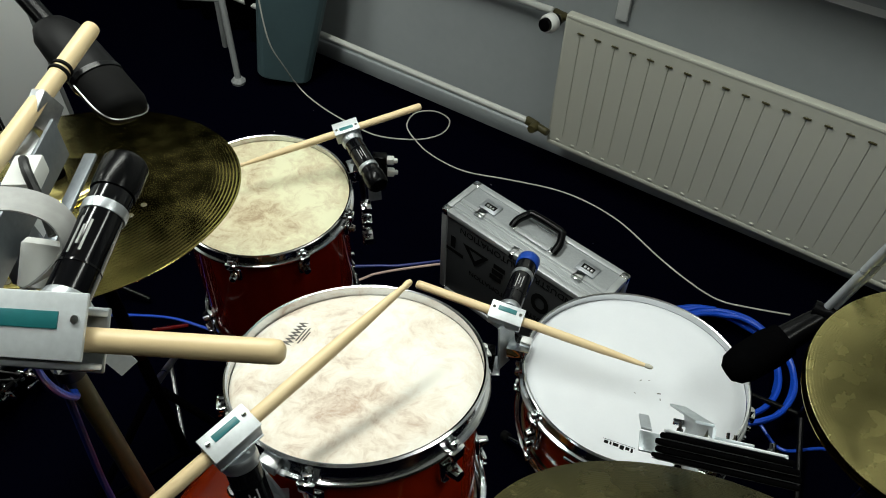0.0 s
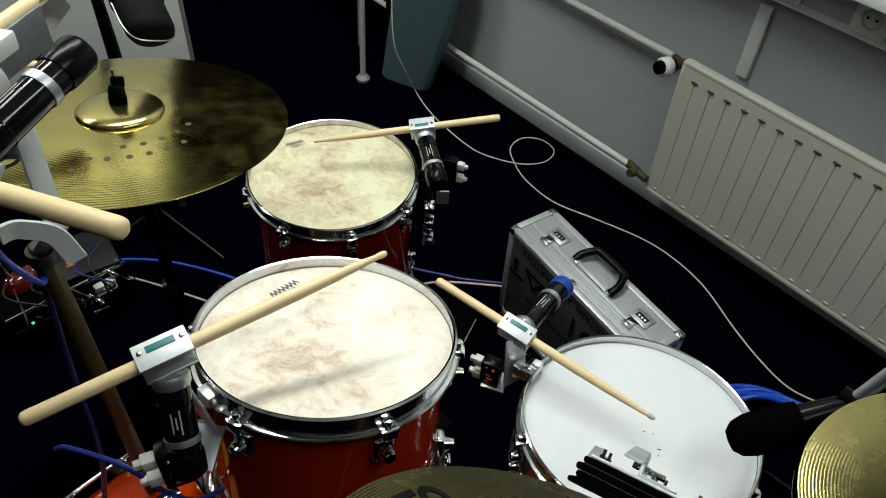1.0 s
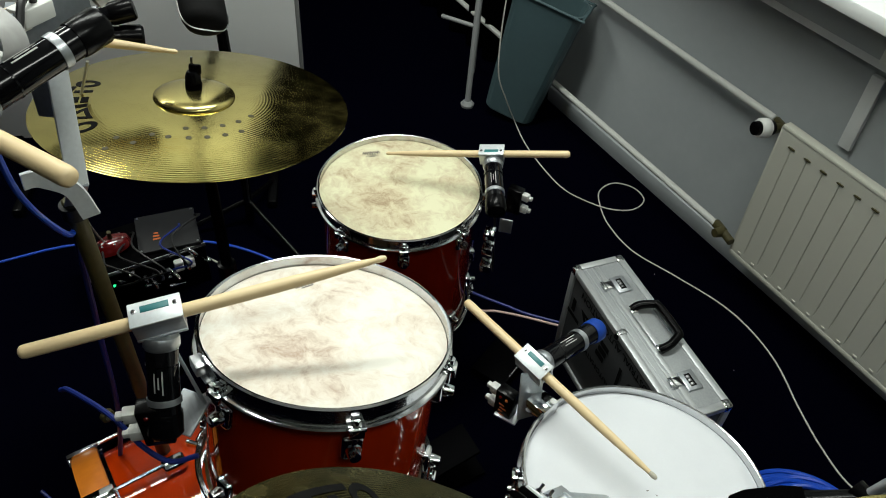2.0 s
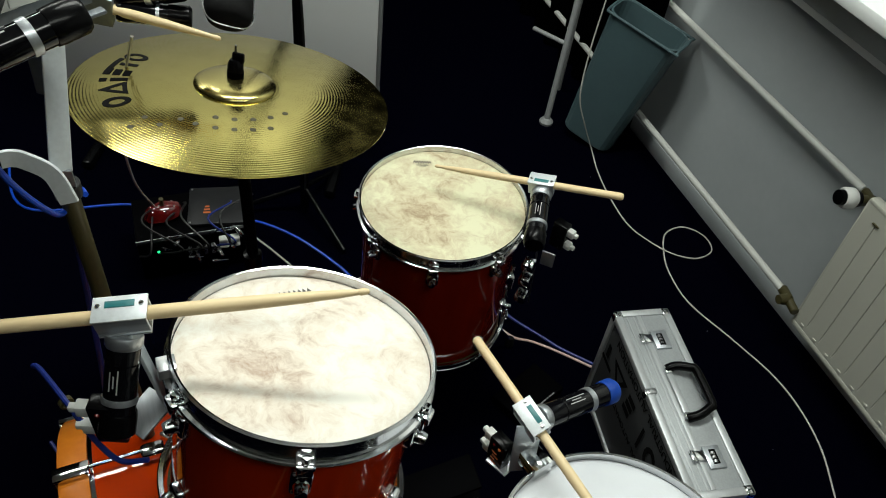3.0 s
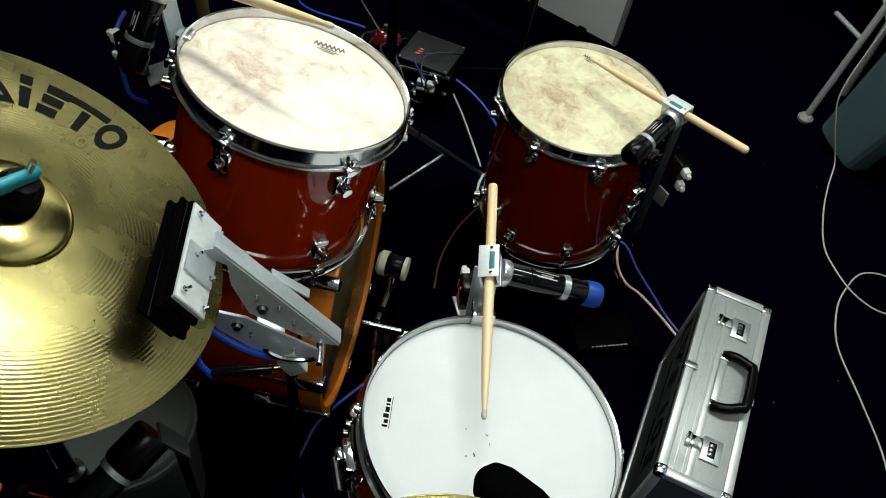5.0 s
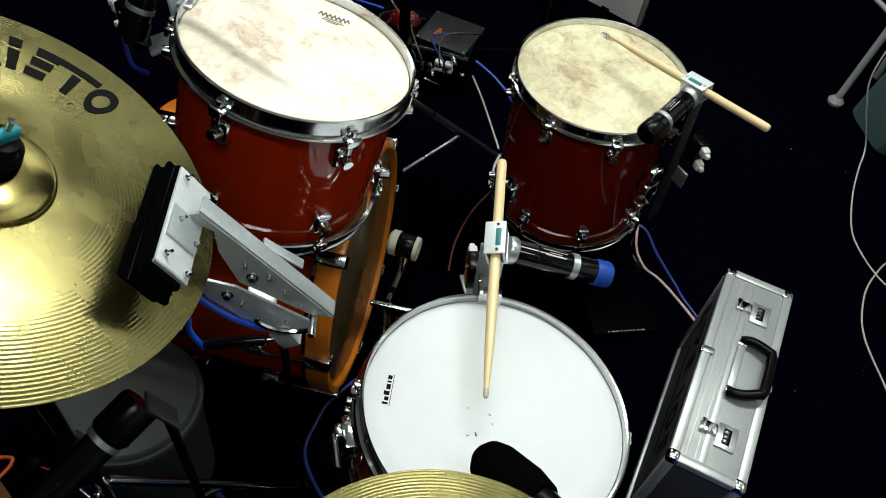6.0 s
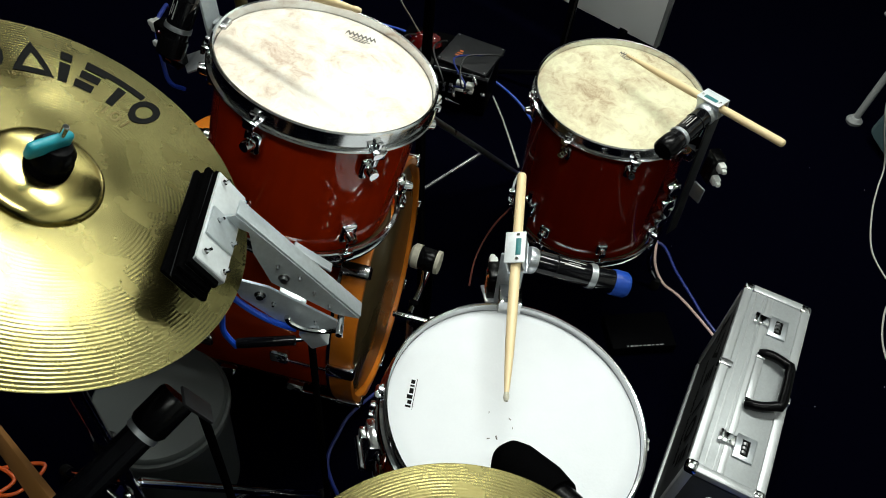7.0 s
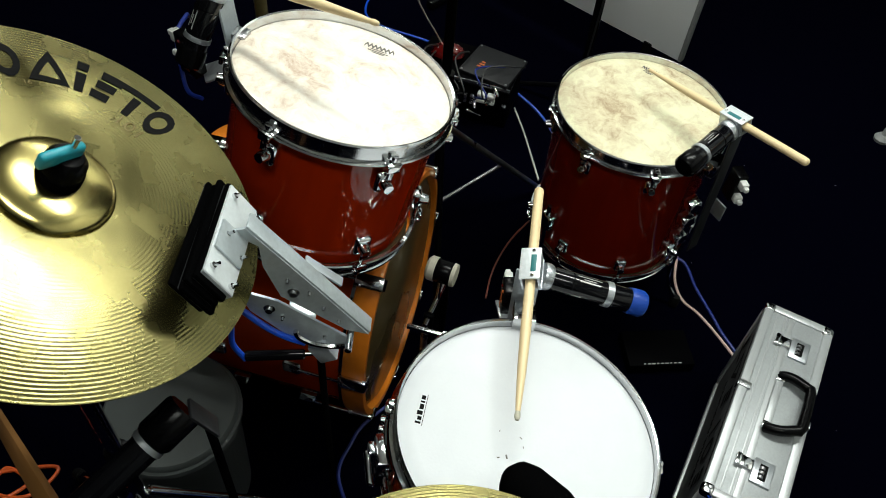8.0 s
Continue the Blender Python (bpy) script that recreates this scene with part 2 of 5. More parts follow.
def part(name, bm, mat, parent, label="", m=None, smooth=40):
    ob = new(name, mesh_of(bm, name, mat, smooth))
    ob.parent = parent
    if m is not None:
        ob.matrix_basis = m
    return tagged(ob, label)


def solo(name, bm, mat, label, category="", kind="", m=None, smooth=40, group=""):
    ob = new(name, mesh_of(bm, name, mat, smooth))
    if m is not None:
        ob.matrix_world = m
    return tagged(ob, label, category, group, kind)


def aim(p, q, roll=0):
    """A frame at p whose z runs towards q."""
    d = (Vector(q) - Vector(p)).normalized()
    return Matrix.Translation(p) @ d.to_track_quat("Z", "Y").to_matrix().to_4x4() @ pose(0, 0, 0, 0, 0, roll)


def axes(o, x, y):
    """A frame at o from its x direction and a vector near its y."""
    x = Vector(x).normalized()
    z = x.cross(Vector(y)).normalized()
    y = z.cross(x)
    m = Matrix((x, y, z)).transposed().to_4x4()
    m.translation = Vector(o)
    return m


def tilted(c, nx, ny, spin=0):
    """A frame at c whose z is along (nx, ny, 1)."""
    n = Vector((nx, ny, 1)).normalized()
    return axes(c, Vector((1, 0, 0)) - n * n.x, n.cross(Vector((1, 0, 0)))) @ pose(0, 0, 0, 0, 0, spin)


def box(bm, sx, sy, sz, m=None, bevel=0.0, seg=2):
    m = m if m is not None else Matrix()
    r = bmesh.ops.create_cube(bm, size=1, matrix=m @ Matrix.Diagonal((sx, sy, sz, 1)))
    if bevel:
        es = list({e for v in r["verts"] for e in v.link_edges})
        bmesh.ops.bevel(bm, geom=es, offset=bevel, segments=seg, affect="EDGES", profile=0.5)
    return bm


def lathe(bm, profile, seg=48, m=None, closed=False):
    """Turns (radius, height) points round z."""
    m = m if m is not None else Matrix()
    rings = []
    for r, z in profile:
        if r < 1e-6:
            rings.append([bm.verts.new(m @ Vector((0, 0, z)))])
        else:
            rings.append([bm.verts.new(m @ Vector((r * math.cos(2 * math.pi * i / seg), r * math.sin(2 * math.pi * i / seg), z))) for i in range(seg)])
    pairs = list(zip(rings, rings[1:]))
    if closed:
        pairs.append((rings[-1], rings[0]))
    for a, b in pairs:
        for i in range(seg):
            j = (i + 1) % seg
            if len(a) == 1 and len(b) == 1:
                continue
            if len(a) == 1:
                bm.faces.new((a[0], b[j], b[i]))
            elif len(b) == 1:
                bm.faces.new((a[i], a[j], b[0]))
            else:
                bm.faces.new((a[i], a[j], b[j], b[i]))
    return bm


def rod(bm, p, q, r, r2=None, seg=16, rim=0.0):
    """A solid round bar from p to q, with softened ends."""
    p, q = Vector(p), Vector(q)
    n = (q - p).length
    r2 = r if r2 is None else r2
    e = rim or min(r, r2, n / 2) * 0.18
    return lathe(bm, [(0, 0), (r - e, 0), (r, e), (r2, n - e), (r2 - e, n), (0, n)], seg, aim(p, q))


def smooth_path(pts, steps=8):
    p = [Vector(a) for a in pts]
    p = [p[0] * 2 - p[1]] + p + [p[-1] * 2 - p[-2]]
    out = []
    for i in range(1, len(p) - 2):
        a, b, c, d = p[i - 1], p[i], p[i + 1], p[i + 2]
        for k in range(steps):
            t = k / steps
            out.append(0.5 * (2 * b + (c - a) * t + (2 * a - 5 * b + 4 * c - d) * t * t + (3 * b - a - 3 * c + d) * t ** 3))
    out.append(p[-2])
    return out


def sweep(bm, pts, r, seg=8, steps=8, flat=None):
    """A cable along a smooth path; flat: (width, thickness) for a strip."""
    path = smooth_path(pts, steps) if steps > 1 else [Vector(a) for a in pts]
    up = Vector((0, 0, 1))
    rings = []
    side = None
    for i, c in enumerate(path):
        d = (path[min(i + 1, len(path) - 1)] - path[max(i - 1, 0)]).normalized()
        s = d.cross(up) if side is None else side - d * side.dot(d)
        if s.length < 1e-4:
            s = d.orthogonal()
        side = s.normalized()
        w = side.cross(d).normalized()
        if flat:
            a, b = flat[0] / 2, flat[1] / 2
            ring = [c + side * x + w * y for x, y in ((a, b), (-a, b), (-a, -b), (a, -b))]
        else:
            ring = [c + r * (side * math.cos(2 * math.pi * k / seg) + w * math.sin(2 * math.pi * k / seg)) for k in range(seg)]
        rings.append([bm.verts.new(v) for v in ring])
    n = len(rings[0])
    for a, b in zip(rings, rings[1:]):
        for k in range(n):
            bm.faces.new((a[k], a[(k + 1) % n], b[(k + 1) % n], b[k]))
    bm.faces.new(rings[0])
    bm.faces.new(rings[-1][::-1])
    return bm


def prism(bm, outline, thick, m=None, bevel=0.0):
    """A flat plate: a 2D outline in xy given a thickness along z."""
    m = m if m is not None else Matrix()
    vs = [bm.verts.new(m @ Vector((x, y, 0))) for x, y in outline]
    f = bm.faces.new(vs)
    r = bmesh.ops.extrude_face_region(bm, geom=[f])
    top = [v for v in r["geom"] if isinstance(v, bmesh.types.BMVert)]
    bmesh.ops.translate(bm, verts=top, vec=(m.to_3x3() @ Vector((0, 0, thick))))
    if bevel:
        es = list({e for v in vs + top for e in v.link_edges})
        bmesh.ops.bevel(bm, geom=es, offset=bevel, segments=1, affect="EDGES")
    return bm


def bm_():
    return bmesh.new()


def text_bmesh(body, size, depth=0.0004):
    """Letters of the built-in font as a bmesh, centred on their width, baseline at y = 0."""
    cu = bpy.data.curves.new("lettering", "FONT")
    cu.body, cu.size, cu.extrude, cu.align_x, cu.resolution_u = body, size, depth, "CENTER", 3
    ob = bpy.data.objects.new("lettering", cu)
    scene.collection.objects.link(ob)
    me = bpy.data.meshes.new_from_object(ob)
    bm = bmesh.new()
    bm.from_mesh(me)
    bpy.data.objects.remove(ob)
    bpy.data.curves.remove(cu)
    bpy.data.meshes.remove(me)
    return bm

# ---------- the room ----------
X0, X1, Y0, Y1, ZC = -3.2, 2.7, -2.6, 2.02, 2.75
solo("floor", box(bm_(), X1 - X0 + 0.4, Y1 - Y0 + 0.4, 0.1, pose((X0 + X1) / 2, (Y0 + Y1) / 2, -0.05)), "carpet", "dark navy carpet floor, almost black", "floor", "structure", smooth=0)
solo("ceiling", box(bm_(), X1 - X0 + 0.4, Y1 - Y0 + 0.4, 0.1, pose((X0 + X1) / 2, (Y0 + Y1) / 2, ZC + 0.05)), "ceiling", "white panelled ceiling", "ceiling", "structure", smooth=0)


def wall_with_window(name, x0, x1, y, thick, wx0, wx1, wz0, wz1):
    bm = bm_()
    for a, b, c, d in ((x0, wx0, 0, ZC), (wx1, x1, 0, ZC), (wx0, wx1, 0, wz0), (wx0, wx1, wz1, ZC)):
        box(bm, b - a, thick, d - c, pose((a + b) / 2, y + thick / 2, (c + d) / 2))
    return solo(name, bm, "wall", "pale grey painted wall behind the radiator", "wall", "structure", smooth=0)


wall_with_window("wall_north", X0 - 0.2, X1 + 0.2, Y1, 0.3, -1.2, 1.6, 0.98, 2.3)
solo("wall_south", box(bm_(), X1 - X0 + 0.4, 0.2, ZC, pose((X0 + X1) / 2, Y0 - 0.1, ZC / 2)), "wall_white", "plain white wall", "wall", "structure", smooth=0)
solo("wall_east", box(bm_(), 0.2, Y1 - Y0, ZC, pose(X1 + 0.1, (Y0 + Y1) / 2, ZC / 2)), "wall_white", "plain white wall", "wall", "structure", smooth=0)
solo("wall_west", box(bm_(), 0.2, Y1 - Y0, ZC, pose(X0 - 0.1, (Y0 + Y1) / 2, ZC / 2)), "wall_white", "plain white wall", "wall", "structure", smooth=0)


def curtain(a, b, height, waves, depth):
    """Hanging cloth in folds from a to b."""
    bm = bm_()
    a, b = Vector((*a, 0)), Vector((*b, 0))
    d = (b - a)
    n = Vector((-d.y, d.x, 0)).normalized()
    cols = waves * 10
    rows = 6
    grid = []
    for i in range(cols + 1):
        t = i / cols
        ph = t * waves * 2 * math.pi
        col = []
        for k in range(rows + 1):
            z = 0.01 + height * k / rows
            amp = depth * (0.75 + 0.25 * math.sin(i * 0.37 + k * 0.6))
            col.append(bm.verts.new(a + d * t + n * amp * math.sin(ph + 0.25 * math.sin(k * 0.9)) + Vector((0, 0, z))))
        grid.append(col)
    for p, q in zip(grid, grid[1:]):
        for k in range(rows):
            bm.faces.new((p[k], q[k], q[k + 1], p[k + 1]))
    bmesh.ops.solidify(bm, geom=bm.faces[:], thickness=0.004)
    return bm


solo("curtain", curtain((-1.58, 1.95), (-3.15, 1.95), 2.6, 12, 0.035), "curtain", "black floor-length curtain hanging in folds", "curtain", "structure")
solo("curtain", curtain((-2.95, 1.9), (-2.95, -2.5), 2.6, 30, 0.04), "curtain", "black floor-length curtain hanging in folds", "curtain", "structure")
# unseen curtains on the next two sides, added to darken reflections in the metal
solo("curtain", curtain((-3.1, -2.52), (2.6, -2.52), 2.6, 38, 0.04), "curtain", "black floor-length curtain hanging in folds", "curtain", "structure")
solo("curtain", curtain((2.6, -2.5), (2.6, 1.95), 2.6, 30, 0.04), "curtain", "black floor-length curtain hanging in folds", "curtain", "structure")

# window with frame and closed blind, above the sill
win = thing("window_1", "white framed window with a lowered pale blind", "window", pose(0.2, Y1, 0), kind="structure")
for zz in (1.0, 2.28):
    part("window_frame", box(bm_(), 2.8, 0.07, 0.05, pose(0, 0.12, zz), 0.006), "plastic_white", win)
for xx in (-1.375, 0.0, 1.375):
    part("window_frame", box(bm_(), 0.05, 0.07, 1.23, pose(xx, 0.12, 1.64), 0.006), "plastic_white", win)
part("blind", box(bm_(), 2.7, 0.012, 1.23, pose(0, 0.2, 1.64)), "plastic_white", win)
sill = solo("window_sill", box(bm_(), 3.2, 0.24, 0.035, pose(0.2, 1.955, 0.925), 0.006), "wall_white", "white painted window sill above the trunking", "window sill", "structure")

# cable trunking with sockets under the sill
duct = thing("cable_trunking", "pale grey wall trunking carrying socket outlets", "cable trunking", pose(0.3, 1.985, 0.845), kind="structure")
part("body", box(bm_(), 3.4, 0.07, 0.12, None, 0.004), "wall_white", duct)
part("cover", box(bm_(), 3.4, 0.008, 0.075, pose(0, -0.038, 0), 0.002), "wall", duct)


def socket(x):
    s = thing("wall_socket", "cream double-pole wall socket plate", "socket", pose(x, 1.942, 0.845), "sockets on the trunking")
    part("plate", box(bm_(), 0.082, 0.012, 0.082, pose(0, -0.002, 0), 0.004), "plastic_white", s)
    part("well", lathe(bm_(), [(0.024, 0.004), (0.021, 0.004), (0.0195, 0.0008), (0, 0.0008)], 24, pose(0, -0.008, 0, 90)), "pipe", s)
    for dx in (-0.0095, 0.0095):
        part("hole", rod(bm_(), (dx, -0.0085, 0), (dx, -0.0105, 0), 0.003, seg=10), "ink", s)
    return s


for sx in (-0.44, -0.24, 0.6):
    socket(sx)
solo("cable_channel", box(bm_(), 0.035, 0.014, 0.2, pose(-0.50, 2.012, 0.64), 0.003), "wall_white", "narrow white cable channel running up the wall", "cable channel", "structure")
solo("baseboard", box(bm_(), 5.6, 0.012, 0.06, pose(-0.2, 2.013, 0.03), 0.002), "wall", "low grey baseboard along the wall", "baseboard", "structure")

# radiator
RX0, RX1, RZ0, RZ1, RY = -0.622, 0.95, 0.117, 0.553, 1.917
rad = thing("radiator", "cream enamelled panel radiator with vertical flutes", "radiator", pose(RX0, RY + 0.002, RZ0, 0, 0, -1.1))
RW, RH = RX1 - RX0, RZ1 - RZ0


PITCH = 0.0515


def fluted_panel():
    bm = bm_()
    xs, pitch, x = [], PITCH, 0.03
    xs += [(0.0, 0.0), (0.028, 0.0)]
    while x + pitch < RW - 0.03:
        xs += [(x + 0.0178, 0.0), (x + 0.0190, 0.0028), (x + 0.0200, 0.0028), (x + 0.0212, 0.0)]
        x += pitch
    xs += [(RW - 0.01, 0.0), (RW, 0.0)]
    levels = [(0.0, 0.0), (0.03, 0.0), (0.055, 1.0), (RH - 0.05, 1.0), (RH - 0.03, 0.0), (RH, 0.0)]
    grid = [[bm.verts.new((px, d * k, z)) for z, k in levels] for px, d in xs]
    for a, b in zip(grid, grid[1:]):
        for k in range(len(levels) - 1):
            bm.faces.new((a[k], b[k], b[k + 1], a[k + 1]))
    back = [[bm.verts.new((v.co.x, v.co.y + 0.004, v.co.z)) for v in col] for col in grid]
    for a, b in zip(back, back[1:]):
        for k in range(len(levels) - 1):
            bm.faces.new((a[k], a[k + 1], b[k + 1], b[k]))
    return bm


part("front_panel", fluted_panel(), "radiator", rad)
part("back_panel", box(bm_(), RW - 0.02, 0.008, RH - 0.02, pose(RW / 2, 0.022, RH / 2), 0.002), "radiator", rad)
part("top_grille", box(bm_(), RW, 0.028, 0.012, pose(RW / 2, 0.0125, RH + 0.002), 0.004), "radiator", rad)
for ex in (0.003, RW - 0.003):
    part("side_cover", box(bm_(), 0.008, 0.026, RH - 0.01, pose(ex, 0.0125, RH / 2), 0.003), "radiator", rad)
part("bottom_rail", box(bm_(), RW, 0.016, 0.018, pose(RW / 2, 0.006, 0.004), 0.005), "radiator", rad)
# dark bars laid on the panel stand in for shade inside the slots
slot = None
x = 0.05
while x < RW - 0.05:
    bmx = box(bm_(), 0.020, 0.006, 0.0035, pose(0, 0, 0), 0.001)
    if slot is None:
        slot = mesh_of(bmx, "slot", "brass_dark")
    else:
        bmx.free()
    o = new("slot", slot)
    o.parent = rad
    o.matrix_basis = pose(x, -0.001, RH - 0.036)
    x += PITCH
stud = mesh_of(box(bm_(), 0.012, 0.004, 0.007, None, 0.0018), "weld_stud", "radiator")
for k in range(int((RW - 0.08) / PITCH)):
    o = new("weld_stud", stud)
    o.parent = rad
    o.matrix_basis = pose(0.035 + PITCH * k, -0.001, 0.022)
for bx in (0.3, 1.25):
    part("wall_bracket", box(bm_(), 0.03, 0.078, 0.3, pose(bx, 0.064, RH / 2), 0.003), "steel", rad)

pipes = thing("heating_pipe", "cream painted heating pipe along the wall", "pipe", kind="structure")
part("pipe", rod(bm_(), (-3.1, 1.984, 0.514), (-0.69, 1.984, 0.514), 0.0105), "pipe", pipes)
pipes2 = thing("heating_pipe", "cream painted heating pipe low on the wall", "pipe", kind="structure")
part("pipe", rod(bm_(), (-3.1, 1.945, 0.155), (-0.70, 1.928, 0.155), 0.0105), "pipe", pipes2)
valve = thing("radiator_valve", "white and black thermostat valve on the radiator", "valve", pose(-0.655, 1.955, 0.52))
part("valve_body", rod(rod(bm_(), (0, 0.03, -0.01), (0, -0.03, 0.0), 0.013), (-0.03, 0.03, -0.006), (0.035, -0.002, 0.006), 0.010), "brass_dark", valve)
part("collar", lathe(bm_(), [(0, 0), (0.019, 0), (0.021, 0.012), (0.0, 0.012)], 20, aim((-0.002, -0.022, 0.002), (-0.02, -0.12, 0.015))), "plastic_black", valve)
part("dial", lathe(bm_(), [(0, 0), (0.021, 0), (0.026, 0.006), (0.026, 0.026), (0.022, 0.034), (0, 0.034)], 28, aim((-0.004, -0.034, 0.004), (-0.02, -0.12, 0.015))), "plastic_white", valve)
part("cap", lathe(bm_(), [(0, 0), (0.019, 0), (0.018, 0.012), (0.0, 0.014)], 24, aim((-0.0095, -0.066, 0.009), (-0.02, -0.12, 0.015))), "plastic_black", valve)
fitting = thing("pipe_fitting", "dark brass lockshield fitting at the radiator foot", "valve", pose(-0.66, 1.918, 0.158))
part("elbow", rod(rod(bm_(), (-0.045, 0.015, -0.005), (0.0, 0.0, 0.0), 0.014), (0, 0, 0), (0.042, -0.01, 0.0), 0.012), "brass_dark", fitting)
part("cap", lathe(bm_(), [(0, 0), (0.016, 0), (0.013, 0.026), (0, 0.026)], 14, aim((-0.004, -0.004, 0), (-0.01, -0.05, 0.005))), "brass_dark", fitting)

# ceiling lamps
for tx, ty, watts in TUBES:
    lampb = thing("ceiling_lamp", "long white fluorescent ceiling fixture", "ceiling lamp", pose(tx, ty, 2.69), "ceiling lamps")
    part("housing", box(bm_(), 0.2, 1.6, 0.045, pose(0, 0, 0.035), 0.006), "plastic_white", lampb)
    for dx in (-0.05, 0.05):
        part("tube", rod(bm_(), (dx, -0.74, -0.006), (dx, 0.74, -0.006), 0.013, seg=12), "tube", lampb)

# white board partition
bd = thing("display_board", "large white display board standing on dark feet", "board", axes((-1.63, 1.025, 0), (-0.137, -0.335, 0), (0, 0, 1)))
part("board", box(bm_(), 1.0, 1.75, 0.02, pose(0.5, 1.035, 0), 0.003), "board", bd)
for ex in (0.004, 0.996):
    part("edge_strip", box(bm_(), 0.012, 1.752, 0.024, pose(ex, 1.035, 0), 0.003), "frame_grey", bd)
for fx in (0.12, 0.88):
    part("foot", box(bm_(), 0.03, 0.17, 0.03, pose(fx, 0.085, 0), 0.004), "plastic_black", bd)
    part("foot_bar", box(bm_(), 0.03, 0.03, 0.4, pose(fx, 0.016, 0), 0.006), "plastic_black", bd)

# tall tapered bin
binm = axes((-1.511, 1.82, 0.0), (0.81, 0.59, 0), (-0.59, 0.81, 0)) @ pose(0, 0, 0, 0, 11.5, 0)
bin_ = thing("waste_bin", "tall blue-grey plastic bin leaning against the wall", "bin", binm)


def tapered(bm, w0, d0, w1, d1, z0, z1, cx, cy, r, wall):
    """A rounded box that widens upward, open on top."""
    def ring(w, d, z, inset):
        pts = []
        w, d, rr = w - 2 * inset, d - 2 * inset, max(0.004, r - inset)
        for qx, qy, a0 in ((1, 1, 0), (-1, 1, 90), (-1, -1, 180), (1, -1, 270)):
            for k in range(5):
                a = radians(a0 + 22.5 * k)
                pts.append(bm.verts.new((cx + qx * (w / 2 - rr) + rr * math.cos(a), cy + qy * (d / 2 - rr) + rr * math.sin(a), z)))
        return pts
    rs = [ring(w0, d0, z0, 0.01), ring(w0, d0, z0 + 0.01, 0), ring(w1, d1, z1, 0), ring(w1 + 0.006, d1 + 0.006, z1, 0), ring(w1 + 0.006, d1 + 0.006, z1 + 0.010, 0), ring(w1, d1, z1 + 0.010, wall), ring(w0, d0, z0 + 0.02, wall)]
    for a, b in zip(rs, rs[1:]):
        for k in range(len(a)):
            j = (k + 1) % len(a)
            bm.faces.new((a[k], a[j], b[j], b[k]))
    bm.faces.new(rs[0][::-1])
    bm.faces.new(rs[-1])
    return bm


part("bin_body", tapered(bm_(), 0.19, 0.11, 0.25, 0.13, 0.002, 0.475, -0.095, 0.06, 0.042, 0.004), "bin", bin_, smooth=15)
part("rim", sweep(bm_(), [(-0.095 + sx * 0.128, 0.06 + sy * 0.068, 0.484) for sx, sy in ((-0.9, -1), (0.9, -1), (1, -0.8), (1, 0.8), (0.9, 1), (-0.9, 1), (-1, 0.8), (-1, -0.8), (-0.9, -1))], 0.0045, seg=8, steps=3), "bin", bin_)
fr = thing("tubular_frame", "pale grey steel tube stand with a round foot", "stand", pose(-1.74, 1.70, 0))
part("leg", rod(bm_(), (0, 0, 0.012), (-0.12, 0.1, 0.86), 0.011), "frame_grey", fr)
part("foot", lathe(bm_(), [(0, 0), (0.024, 0), (0.026, 0.01), (0.016, 0.022), (0, 0.024)], 20, pose(0, 0, 0)), "frame_grey", fr)
part("crossbar", rod(bm_(), (-0.045, 0.03, 0.30), (-0.16, -0.04, 0.30), 0.008), "frame_grey", fr)
part("leg", rod(bm_(), (-0.2, 0.14, 0.0), (-0.12, 0.1, 0.86), 0.011), "frame_grey", fr)

# ---------- drums ----------


def hoop_profile(r, h):
    """A pressed steel hoop: rolled top lip, wall, flared foot; (radius, height) from the head up."""
    return [(r - 0.005, h), (r - 0.0025, h + 0.001), (r, h - 0.0005), (r, h - 0.004), (r - 0.002, h - 0.005), (r - 0.002, -0.016), (r + 0.0025, -0.0175), (r + 0.004, -0.0195), (r + 0.0025, -0.0215), (r - 0.003, -0.021), (r - 0.0045, -0.016), (r - 0.005, h - 0.004)]


